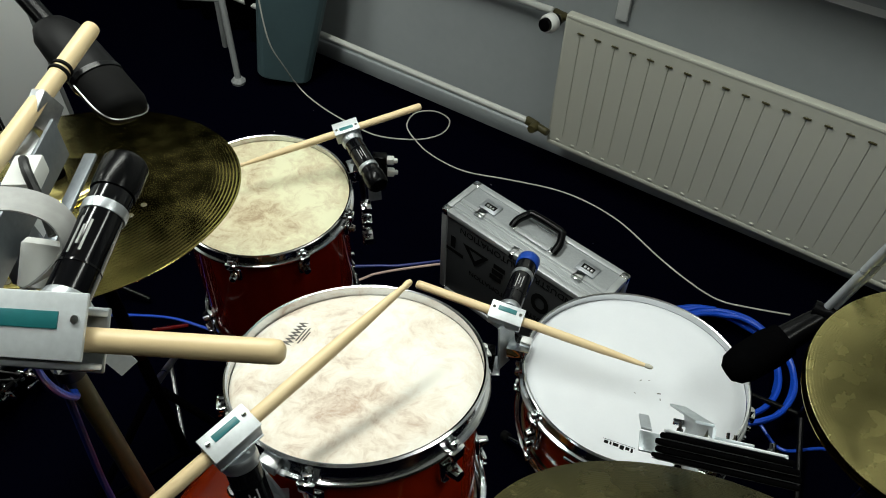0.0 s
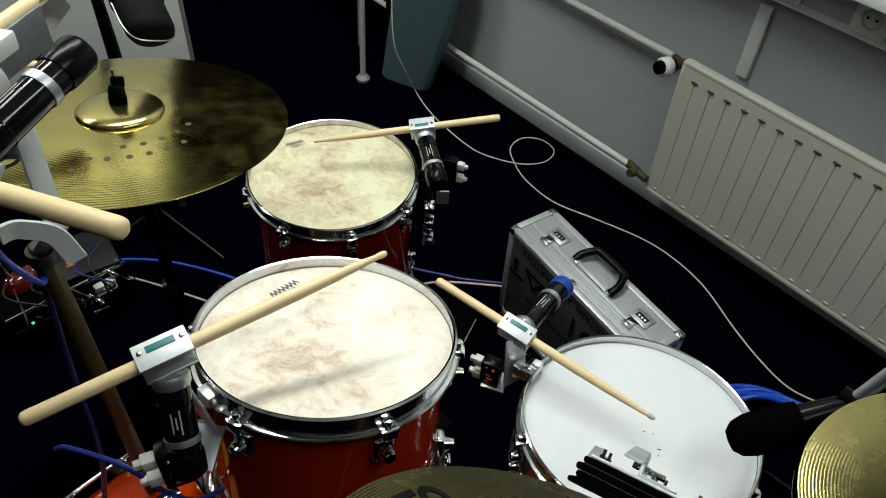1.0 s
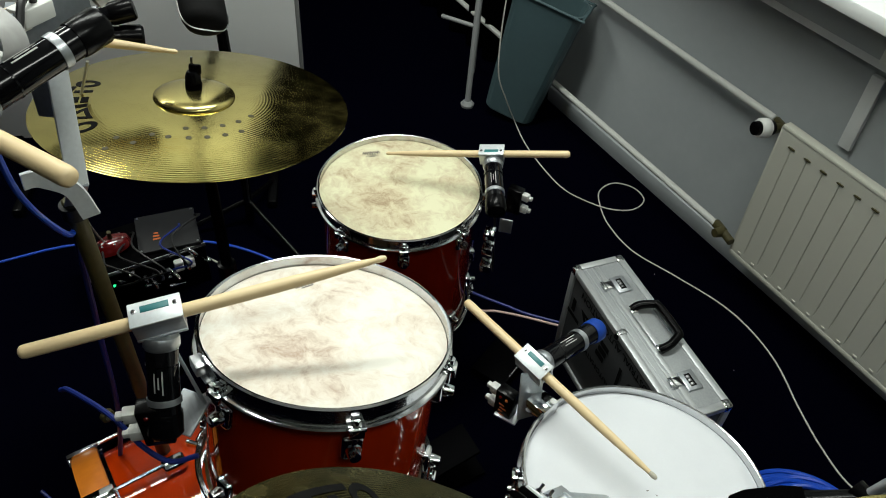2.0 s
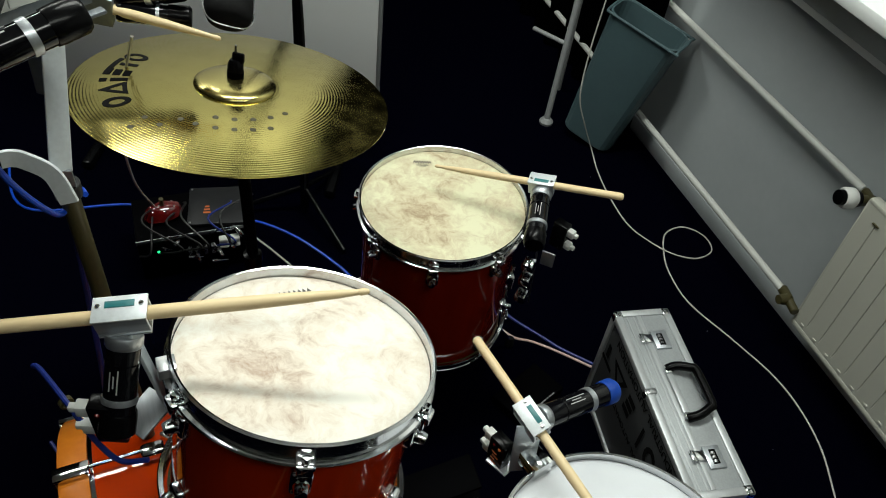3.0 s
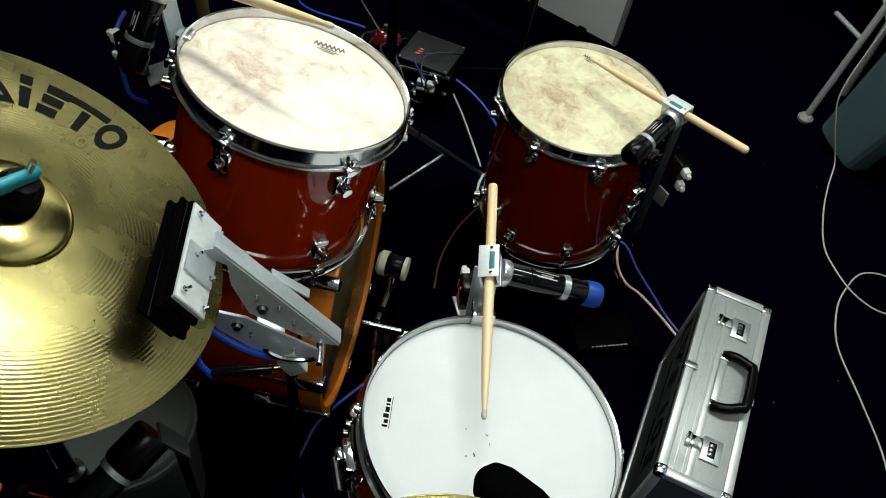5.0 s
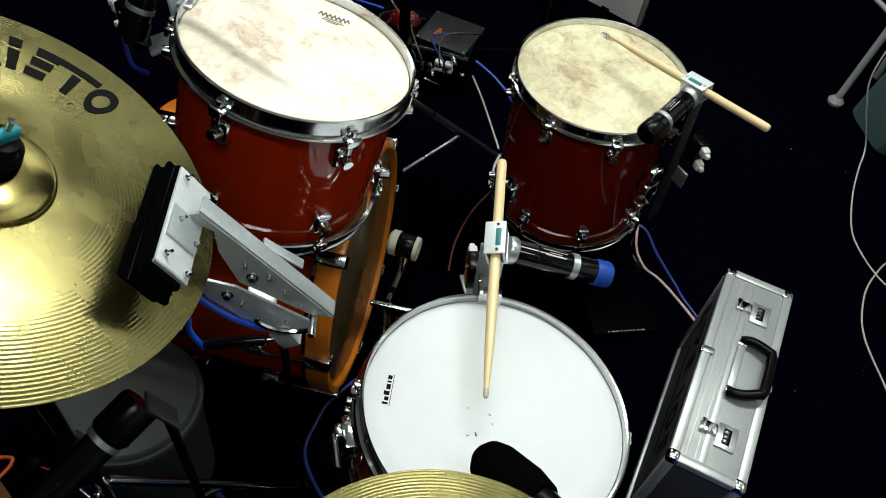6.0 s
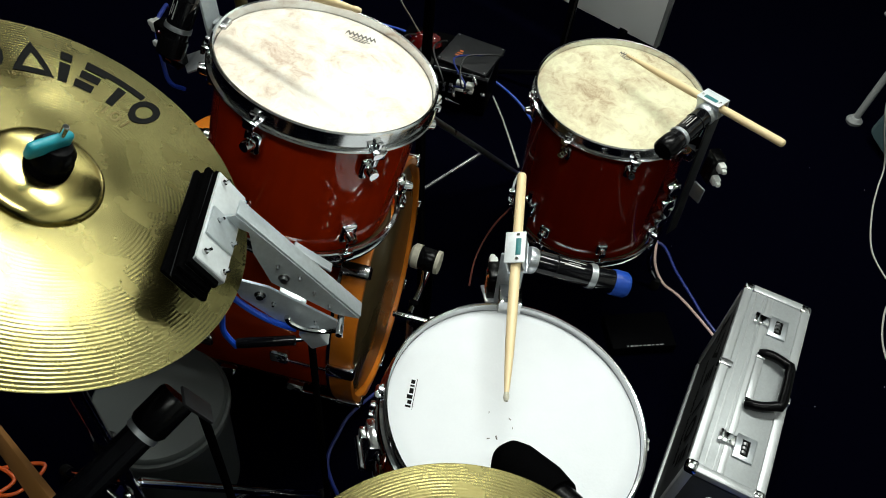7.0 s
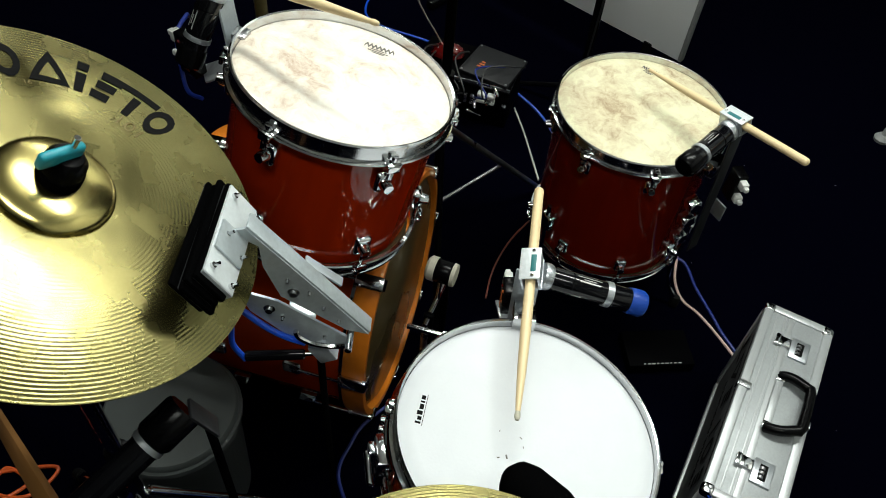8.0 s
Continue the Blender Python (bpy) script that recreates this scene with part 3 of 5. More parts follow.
def build_drum(name, label, c, nx, ny, r, depth, lugs, turn, shell_mat, head_mat, legs=None):
    """A drum with its batter hoop's lip at c. Local z is the drum's axis, z = 0 the lip."""
    d = thing(name, label, "drum", tilted(c, nx, ny))
    lip = 0.0075
    rs = r - 0.012
    part("shell", lathe(bm_(), [(rs, -lip - 0.012), (rs, -depth + 0.02), (rs - 0.006, -depth + 0.02), (rs - 0.006, -lip - 0.012)], 96, closed=True), shell_mat, d)
    part("drum_head", lathe(bm_(), [(0, -lip), (r - 0.03, -lip), (r - 0.017, -lip - 0.001), (r - 0.0085, -lip - 0.006), (r - 0.0052, -lip - 0.007), (r - 0.0052, -lip - 0.010), (0, -lip - 0.009)], 96), head_mat, d)
    part("top_hoop", lathe(bm_(), [(a, b - lip) for a, b in hoop_profile(r, lip)], 128, closed=True), "hoop", d, smooth=18)
    part("bottom_hoop", lathe(bm_(), [(a, -depth - b + lip) for a, b in hoop_profile(r, lip)], 128, closed=True), "hoop", d, smooth=18)
    part("bottom_head", lathe(bm_(), [(0, -depth + lip + 0.004), (r - 0.009, -depth + lip + 0.004), (r - 0.009, -depth + lip + 0.008), (0, -depth + lip + 0.008)], 64), "bass_skin", d)
    lug_me = rod_me = claw_me = None
    for k in range(lugs):
        a = radians(turn + 360 * k / lugs)
        for side, z in ((1, -0.062), (-1, -depth + 0.062)):
            if lug_me is None:
                b = box(bm_(), 0.018, 0.026, 0.034, pose(0.006, 0, 0), 0.006, 3)
                lathe(b, [(0, -0.012), (0.0085, -0.011), (0.0095, 0.0), (0.007, 0.012), (0, 0.013)], 14, pose(0.016, 0, 0, 0, 90, 0))
                lug_me = mesh_of(b, "lug", "chrome")
                b = rod(bm_(), (0.0175, 0, 0.012), (0.0175, 0, 0.05), 0.0032, seg=10)
                lathe(b, [(0, 0), (0.0052, 0), (0.0055, 0.007), (0, 0.008)], 10, pose(0.0175, 0, 0.044))
                rod_me = mesh_of(b, "tension_rod", "chrome")
                claw_me = mesh_of(box(box(bm_(), 0.015, 0.022, 0.006, pose(0.0182, 0, 0.0385), 0.002), 0.006, 0.018, 0.014, pose(0.0235, 0, 0.034), 0.002), "hoop_ear", "chrome")
            base = pose(0, 0, z, 0, 0, math.degrees(a)) @ pose(rs - 0.003, 0, 0, 0 if side > 0 else 180)
            lug = new("lug", lug_me)
            lug.parent, lug.matrix_basis = d, base
            for nm, me in (("tension_rod", rod_me), ("hoop_ear", claw_me)):
                o = new(nm, me)
                o.parent = lug
    for a, z0, z1 in legs or ():
        ca, sa = math.cos(radians(a)), math.sin(radians(a))
        leg = part("leg", sweep(bm_(), [((rs + 0.02) * ca, (rs + 0.02) * sa, z1), ((rs + 0.02) * ca, (rs + 0.02) * sa, z0 + 0.1), ((rs + 0.06) * ca, (rs + 0.06) * sa, z0 + 0.02)], 0.0055, steps=6), "chrome", d)
        part("rubber_foot", lathe(bm_(), [(0, 0), (0.012, 0), (0.012, 0.02), (0.008, 0.03), (0, 0.03)], 14, pose((rs + 0.062) * ca, (rs + 0.062) * sa, z0)), "rubber", leg)
        part("leg_bracket", box(bm_(), 0.03, 0.034, 0.045, pose(0, 0, z1 - 0.05, 0, 0, a) @ pose(rs + 0.012, 0, 0), 0.006, 3), "chrome", leg)
    return d


TOM_C, TOM_N, TOM_R = (-0.2625, 0.5535, 0.8837), (-0.158, 0.194), 0.159
FLO_C, FLO_N, FLO_R = (-0.8396, 0.952, 0.5422), (0.019, -0.001), 0.1835
SNA_C, SNA_N, SNA_R = (-0.0025, 0.941, 0.5946), (-0.075, 0.097), 0.187
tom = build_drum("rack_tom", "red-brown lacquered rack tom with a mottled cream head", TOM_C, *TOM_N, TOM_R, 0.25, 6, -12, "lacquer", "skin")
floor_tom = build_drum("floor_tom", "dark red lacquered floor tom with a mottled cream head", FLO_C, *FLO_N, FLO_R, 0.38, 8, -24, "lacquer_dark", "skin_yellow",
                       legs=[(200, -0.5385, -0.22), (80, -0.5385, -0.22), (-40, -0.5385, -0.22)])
snare = build_drum("snare_drum", "red snare drum with a clean white coated head", SNA_C, *SNA_N, SNA_R, 0.15, 8, 12, "lacquer", "coated")


def crown_mark(bm, w):
    """A small crown-shaped print with a bar below."""
    n = 7
    top = [(w * (i / (2 * n) - 0.5), w * (0.30 if i % 2 else 0.12)) for i in range(2 * n + 1)]
    low = [(x, y - w * 0.15) for x, y in top]
    for (a, b), (c, d) in zip(zip(top, top[1:]), zip(low, low[1:])):
        bm.faces.new([bm.verts.new((p[0], p[1], 0)) for p in (a, b, d, c)])
    for k, (ww, y) in enumerate(((0.55, -0.06), (0.7, -0.16), (0.4, -0.24))):
        bm.faces.new([bm.verts.new((sx * w * ww / 2, w * (y + dy), 0)) for sx, dy in ((-1, 0), (1, 0), (1, 0.045), (-1, 0.045))])
    return bm


def on_head(owner, c, n, world_xy, spin, bm, mat, name, label, lift=-0.0071):
    m = tilted(c, *n)
    local = m.inverted() @ Vector((world_xy[0], world_xy[1], c[2] - n[0] * (world_xy[0] - c[0]) - n[1] * (world_xy[1] - c[1])))
    return part(name, bm, mat, owner, label, pose(local.x, local.y, lift, 0, 0, spin), smooth=0)


on_head(tom, TOM_C, TOM_N, (-0.362, 0.56), 100, crown_mark(bm_(), 0.046), "ink_grey", "print", "small dark crown-shaped print")
on_head(floor_tom, FLO_C, FLO_N, (-0.970, 0.943), 75, crown_mark(bm_(), 0.040), "ink_grey", "print", "small dark crown-shaped print")


def bar_mark(bm, widths, h, gap):
    """A plain row of upright bars in a thin frame, in place of a maker's mark."""
    total = sum(widths) + gap * (len(widths) - 1)
    x = -total / 2
    for i, w in enumerate(widths):
        hh = h * (1.35 if i in (0, 2) else 1.0)
        bm.faces.new([bm.verts.new((px, py, 0)) for px, py in ((x, 0), (x + w, 0), (x + w, hh), (x, hh))])
        x += w + gap
    y = -h * 0.45
    bm.faces.new([bm.verts.new((px, py, 0)) for px, py in ((-total / 2 - gap, y), (total / 2 + gap, y), (total / 2 + gap, y + h * 0.14), (-total / 2 - gap, y + h * 0.14))])
    return bm


on_head(snare, SNA_C, SNA_N, (0.031, 0.799), 190, bar_mark(bm_(), (0.0035, 0.006, 0.0065, 0.0085, 0.003, 0.0065), 0.0058, 0.0022), "ink", "print", "black maker's mark drawn as bars")
for wx, wy, w, s in ((0.047, 0.925, 0.006, 30), (0.012, 0.935, 0.004, 70), (0.053, 0.915, 0.004, 120), (0.024, 0.942, 0.003, 10), (0.014, 0.905, 0.003, 0)):
    on_head(snare, SNA_C, SNA_N, (wx, wy), s, box(bm_(), w, w * 0.35, 0.0002), "ink_grey", "scuff", "small dark stick scuff")
# snare strainer and wires
st = part("strainer", box(box(bm_(), 0.03, 0.05, 0.07, pose(SNA_R + 0.004, 0, -0.075), 0.006), 0.012, 0.02, 0.05, pose(SNA_R + 0.024, 0, -0.06), 0.004), "chrome", snare, m=pose(0, 0, 0, 0, 0, -62))
part("lever", rod(bm_(), (SNA_R + 0.03, 0.0, -0.05), (SNA_R + 0.03, 0.05, -0.045), 0.005), "chrome", st)
for kz in range(3):
    part("vent_rail", sweep(bm_(), [((SNA_R + 0.004) * math.cos(radians(a)), (SNA_R + 0.004) * math.sin(radians(a)), -0.04 - 0.028 * kz) for a in range(-100, -40, 12)], 0.0032, steps=3), "chrome", snare)


def stand_legs(name, label, top, spread, turn, tube_r=0.011, mat="chrome", pole_mat=None):
    """A three-legged hardware stand under top; pole_mat recolours the pole and two legs."""
    s = thing(name, label, "stand", pose(top[0], top[1], 0))
    part("pole", rod(bm_(), (0, 0, 0.12), (0, 0, top[2]), tube_r), pole_mat or mat, s)
    part("clamp_collar", lathe(bm_(), [(tube_r, 0), (tube_r + 0.007, 0.002), (tube_r + 0.007, 0.036), (tube_r, 0.038)], 20, pose(0, 0, top[2] * 0.55)), "plastic_black", s)
    for k in range(3):
        if k and pole_mat:
            mat = pole_mat
        a = radians(turn + 120 * k)
        ca, sa = math.cos(a), math.sin(a)
        leg = part("leg", rod(bm_(), (0.012 * ca, 0.012 * sa, top[2] * 0.42), (spread * ca, spread * sa, 0.012), 0.008), mat, s)
        part("rubber_foot", rod(bm_(), (spread * ca * 0.97, spread * sa * 0.97, 0.022), (spread * ca * 1.03, spread * sa * 1.03, 0.012), 0.0115), "rubber", leg)
        part("brace", rod(bm_(), (0.012 * ca, 0.012 * sa, 0.13), (spread * 0.55 * ca, spread * 0.55 * sa, top[2] * 0.42 * 0.45 + 0.006), 0.005), mat, leg)
    return s


stand_legs("snare_stand", "chrome three-legged snare stand", (SNA_C[0] + 0.011, SNA_C[1] - 0.015, SNA_C[2] - 0.17), 0.26, 40)

# bass drum
BX, BZ, BY0, BY1, BR = -0.369, 0.287, 0.198, 0.613, 0.251
# local z points out of the batter head, along +y
bass = thing("bass_drum", "red lacquered bass drum with amber wooden hoops", "bass drum", Matrix.Translation((BX, BY1, BZ)) @ pose(0, 0, 0, 0, 0, 5.6) @ pose(0, 0, 0, -90))
DEP = BY1 - BY0
part("shell", lathe(bm_(), [(BR - 0.008, -0.03), (BR - 0.008, -DEP + 0.03), (BR - 0.016, -DEP + 0.03), (BR - 0.016, -0.03)], 96, closed=True), "lacquer_bass_lit", bass)
for nm, z in (("batter_hoop", -0.021), ("front_hoop", -DEP + 0.021)):
    part(nm, lathe(bm_(), [(BR - 0.012, -0.021), (BR + 0.004, -0.021), (BR + 0.0055, -0.018), (BR + 0.0055, 0.018), (BR + 0.004, 0.021), (BR - 0.008, 0.021), (BR - 0.012, 0.016)], 96, pose(0, 0, z), closed=True), "orange", bass)
for nm, z in (("hoop_trim", -0.046), ("hoop_trim", -DEP + 0.046)):
    part(nm, lathe(bm_(), [(BR - 0.008, -0.003), (BR + 0.002, -0.003), (BR + 0.002, 0.003), (BR - 0.008, 0.003)], 96, pose(0, 0, z), closed=True), "chrome", bass)
part("batter_head", lathe(bm_(), [(0, -0.008), (BR - 0.022, -0.008), (BR - 0.0125, -0.014), (BR - 0.0125, -0.016), (0, -0.012)], 96), "bass_skin", bass)
part("front_head", lathe(bm_(), [(0, -DEP + 0.008), (BR - 0.022, -DEP + 0.008), (BR - 0.0125, -DEP + 0.014), (BR - 0.0125, -DEP + 0.016), (0, -DEP + 0.012)], 96), "bass_skin", bass)
for k in range(8):
    a = 36 + 45 * k
    for z, s in ((-0.02, 1), (-DEP + 0.02, -1)):
        cl = part("claw", box(box(bm_(), 0.010, 0.026, 0.052, pose(BR + 0.010, 0, z), 0.003), 0.022, 0.022, 0.006, pose(BR + 0.001, 0, z + 0.0235 * s), 0.002), "chrome", bass, m=pose(0, 0, 0, 0, 0, a))
        part("tension_rod", rod(bm_(), (BR + 0.011, 0, z - 0.02 * s), (BR + 0.011, 0, z - 0.115 * s), 0.0035), "chrome", cl)
        part("lug", box(bm_(), 0.020, 0.026, 0.036, pose(BR + 0.004, 0, z - 0.115 * s), 0.006, 3), "chrome", cl)
for a in (62, 118):
    spur = part("spur", rod(bm_(), (BR + 0.0, 0, -DEP + 0.12), (BR + 0.075, 0, -DEP + 0.02), 0.006), "chrome", bass, m=pose(0, 0, 0, 0, 0, a))
# tom holder on top
holder = thing("tom_holder", "chrome tom holder arm on the bass drum", "tom holder", pose(-0.36, 0.40, BZ + BR - 0.012))
part("base", box(bm_(), 0.06, 0.06, 0.04, pose(0, 0, 0.012), 0.008, 3), "chrome", holder)
part("post", rod(bm_(), (0, 0, 0.02), (0.0, 0.0, 0.17), 0.0125), "chrome", holder)
part("arm", rod(bm_(), (0, 0, 0.16), (0.06, 0.05, 0.185), 0.009), "chrome", holder)
part("wing_screw", box(rod(bm_(), (0, 0, 0.12), (0.03, -0.03, 0.12), 0.005), 0.006, 0.03, 0.014, pose(0.034, -0.034, 0.12, 0, 0, -45), 0.002), "chrome", holder)
# pedal and beater
pedal = thing("bass_pedal", "black and chrome bass drum pedal with a felt beater", "pedal", pose(-0.44, 0.635, 0))
part("footboard", box(bm_(), 0.085, 0.26, 0.010, pose(0, 0.18, 0.06, 12), 0.003), "box_black", pedal)
part("base_plate", box(bm_(), 0.11, 0.32, 0.008, pose(0, 0.16, 0.006), 0.002), "box_black", pedal)
for px in (-0.05, 0.05):
    part("upright", box(bm_(), 0.014, 0.022, 0.20, pose(px, 0.03, 0.11), 0.004), "box_black", pedal)
part("axle", rod(bm_(), (-0.075, 0.03, 0.2), (0.075, 0.03, 0.2), 0.006), "chrome", pedal)
part("beater_shaft", rod(bm_(), (0, 0.03, 0.19), (0, 0.035, 0.30), 0.0045), "chrome", pedal)
bt = part("beater", lathe(bm_(), [(0, -0.026), (0.022, -0.026), (0.025, -0.02), (0.025, 0.008), (0.022, 0.014), (0, 0.016)], 24, aim((0, 0.03, 0.30), (0, -0.2, 0.30))), "plastic_black", pedal)
part("felt_face", lathe(bm_(), [(0, 0.008), (0.0265, 0.008), (0.0265, 0.022), (0.02, 0.028), (0, 0.029)], 24, aim((0, 0.03, 0.30), (0, -0.2, 0.30))), "felt_white", bt)
part("felt_face", lathe(bm_(), [(0, -0.036), (0.0245, -0.035), (0.0255, -0.027), (0, -0.026)], 24, aim((0, 0.03, 0.30), (0, -0.2, 0.30))), "felt_white", bt)
part("spring", lathe(bm_(), [(0.006 + 0.002 * (k % 2), 0.004 * k) for k in range(30)], 12, pose(0.068, 0.03, 0.06)), "chrome", pedal)

# ---------- cymbals ----------


def cymbal_profile(r, bell_r, bell_h, drop):
    """Heights from the bow's edge plane; the bell on top, the rim at z = 0."""
    pts = [(0.006, drop + bell_h)]
    for k in range(1, 9):
        a = k / 8 * math.pi / 2
        pts.append((bell_r * math.sin(a) * 0.97, drop + bell_h * math.cos(a) ** 0.8 if k < 8 else drop))
    n = 40
    for k in range(1, n + 1):
        t = k / n
        pts.append((bell_r + (r - bell_r) * t, drop * (1 - t ** 1.7)))
    return pts


def build_cymbal(name, label, c, nx, ny, r, bell_r, bell_h, drop, mat, spin=0, bell_mat=None):
    cy = thing(name, label, "cymbal", tilted(c, nx, ny, spin))
    prof = cymbal_profile(r, bell_r, bell_h, drop)
    if bell_mat:
        bell, bow = prof[:9], prof[8:]
        part("bell", lathe(bm_(), bell + [(a, b - 0.0014) for a, b in bell[::-1]], 96), bell_mat, cy, "polished raised bell")
        prof = bow
    part("bow", lathe(bm_(), prof + [(a, b - 0.0014) for a, b in prof[::-1]], 160), mat, cy)
    return cy


def bow_height(rr, r, bell_r, drop):
    t = max(0.0, (rr - bell_r) / (r - bell_r))
    return drop * (1 - t ** 1.7)


def wrap_on_bow(bm, radius, r, bell_r, drop, lift=0.0006):
    """Bends flat xy shapes round the cymbal: x runs along the circle, y outward."""
    for v in bm.verts:
        rr = radius + v.co.y
        a = -v.co.x / radius
        v.co = Vector((-rr * math.sin(a), rr * math.cos(a), bow_height(rr, r, bell_r, drop) + lift))
    return bm


def plain_marks(bm, shapes, h):
    """A row of plain printed shapes: bars, wedges and rings, cut fine enough to bend."""
    def quad(p):
        bm.faces.new([bm.verts.new((x, y, 0)) for x, y in p])
    x = -sum(w for _, w in shapes) / 2
    for kind, w in shapes:
        g = w * 0.12
        a, b = x + g, x + w - g
        m = (a + b) / 2
        if kind == "bar":
            quad(((m - w * 0.18, 0), (m + w * 0.18, 0), (m + w * 0.18, h), (m - w * 0.18, h)))
        elif kind == "ring":
            n = 14
            for i in range(n):
                t0, t1 = 2 * math.pi * i / n, 2 * math.pi * (i + 1) / n
                ro, ri = 1.0, 0.55
                quad([(m + (b - a) / 2 * k * math.cos(t), h / 2 + h / 2 * k * math.sin(t)) for k, t in ((ri, t0), (ro, t0), (ro, t1), (ri, t1))])
        elif kind == "steps":
            for lo, hi, s0, s1 in ((0, 0.27, 0, 0.8), (0.36, 0.64, 0.12, 0.88), (0.73, 1.0, 0.2, 1)):
                quad(((a + (b - a) * s0, h * lo), (a + (b - a) * s1, h * lo), (a + (b - a) * s1, h * hi), (a + (b - a) * s0, h * hi)))
        elif kind == "triangle":
            for p, q in (((x, 0), (m, h)), ((m, h), (x + w, 0)), ((x + w, 0), (x, 0))):
                quad((p, q, (m + (q[0] - m) * 0.5, h * 0.33 + (q[1] - h * 0.33) * 0.5), (m + (p[0] - m) * 0.5, h * 0.33 + (p[1] - h * 0.33) * 0.5)))
        elif kind == "slab":
            quad(((m - w * 0.16, 0), (m + w * 0.16, 0), (m + w * 0.16, h * 0.7), (m - w * 0.16, h * 0.7)))
            quad(((x - w * 0.2, h * 0.8), (x + w * 1.2, h * 0.8), (x + w * 1.2, h), (x - w * 0.2, h)))
        elif kind == "dotted":
            quad(((m - w * 0.3, 0), (m + w * 0.3, 0), (m + w * 0.3, h * 0.62), (m - w * 0.3, h * 0.62)))
            quad(((m - w * 0.3, h * 0.74), (m + w * 0.3, h * 0.74), (m + w * 0.3, h), (m - w * 0.3, h)))
        x += w
    return bm


def refine(bm, n=2):
    bmesh.ops.subdivide_edges(bm, edges=bm.edges[:], cuts=n, use_grid_fill=True)
    return bm


SHAPES = [("ring", 0.028), ("triangle", 0.034), ("dotted", 0.013), ("steps", 0.026), ("slab", 0.021), ("ring", 0.027)]
RIDE_C, RIDE_N, RIDE_R = (-0.7715, 0.5369, 0.9002), (-0.116, 0.125), 0.2475
ride = build_cymbal("ride_cymbal", "large dark gold ride cymbal with fine grooves", RIDE_C, *RIDE_N, RIDE_R, 0.066, 0.015, 0.017, "ride", 0, "bell")
part("print", wrap_on_bow(refine(plain_marks(bm_(), [(k, 1.2 * w) for k, w in SHAPES], 0.042)), 0.160, RIDE_R, 0.066, 0.017), "ink", ride, "black maker's mark of plain shapes", pose(0, 0, 0, 0, 0, 168), smooth=0)
# flat dark discs: the shade of the hammer dents is put into colour
dimple = mesh_of(lathe(bm_(), [(0, 0.0003), (0.0035, 0.0003), (0.0046, 0.0)], 12), "hammer_dimple", "brass_dark")
for rr, angles in ((0.112, (-22, -8, 6, 20, 34)), (0.139, (-41, -31, -19, -8, 3, 14)), (0.168, (-56, -46)), (0.197, (-54,))):
    for a in angles:
        o = new("hammer_dimple", dimple)
        o.parent = ride
        o.matrix_basis = pose(0, 0, 0, 0, 0, a) @ pose(rr, 0, bow_height(rr, RIDE_R, 0.066, 0.017) + 0.0004, 0, 7)
CR_C, CR_N, CR_R = (0.1774, 0.4685, 1.0183), (-0.233, 0.596), 0.2045
crash = build_cymbal("crash_cymbal", "bright gold brass crash cymbal with ring grooves", CR_C, *CR_N, CR_R, 0.056, 0.016, 0.013, "crash", 0, "bell")
CSPIN = 112
part("print", wrap_on_bow(refine(plain_marks(bm_(), [(k, 1.10 * w) for k, w in SHAPES], 0.047)), 0.130, CR_R, 0.056, 0.013), "ink", crash, "black maker's mark of plain shapes", pose(0, 0, 0, 0, 0, CSPIN), smooth=0)
part("lettering", wrap_on_bow(text_bmesh('16" CRASH', 0.0085), 0.122, CR_R, 0.056, 0.013), "ink_gold", crash, "small engraved size lettering", pose(0, 0, 0, 0, 0, CSPIN + 16), smooth=0)
part("lettering", wrap_on_bow(text_bmesh("101", 0.022), 0.112, CR_R, 0.056, 0.013), "ink_gold", crash, "outlined series number", pose(0, 0, 0, 0, 0, CSPIN - 24), smooth=0)
HH_C, HH_N, HH_R = (0.3765, 0.9504, 0.8474), (-0.124, -0.063), 0.179
hats = build_cymbal("hi_hat_cymbal", "gold top hi-hat cymbal", HH_C, *HH_N, HH_R, 0.055, 0.016, 0.012, "crash", 0, "bell", )
hats2 = build_cymbal("hi_hat_cymbal", "dark lower hi-hat cymbal turned upside down", (HH_C[0], HH_C[1], HH_C[2] - 0.018), *HH_N, HH_R, 0.055, 0.016, 0.012, "ride", 0, "bell")
hats2.matrix_world = hats2.matrix_world @ pose(0, 0, 0, 180)
stand_legs("hi_hat_stand", "chrome hi-hat stand with three legs", (HH_C[0], HH_C[1], 0.80), 0.28, 20)


def nut(parent_m, name, label, wing, mat_body, mat_wing):
    n = thing(name, label, "wing nut", parent_m)
    part("felt_washer", lathe(bm_(), [(0.006, 0), (0.02, 0), (0.02, 0.010), (0.006, 0.010)], 24, closed=True), "felt", n)
    part("sleeve", lathe(bm_(), [(0, 0.010), (0.019, 0.010), (0.0185, 0.022), (0.013, 0.030), (0, 0.031)], 24), mat_body, n)
    part("wing", box(bm_(), wing, 0.009, 0.018, pose(wing * 0.22, 0, 0.034), 0.004, 3), mat_wing, n)
    part("threaded_rod", rod(bm_(), (0, 0, 0.01), (0, 0, 0.055), 0.003, seg=10), "chrome", n)
    return n


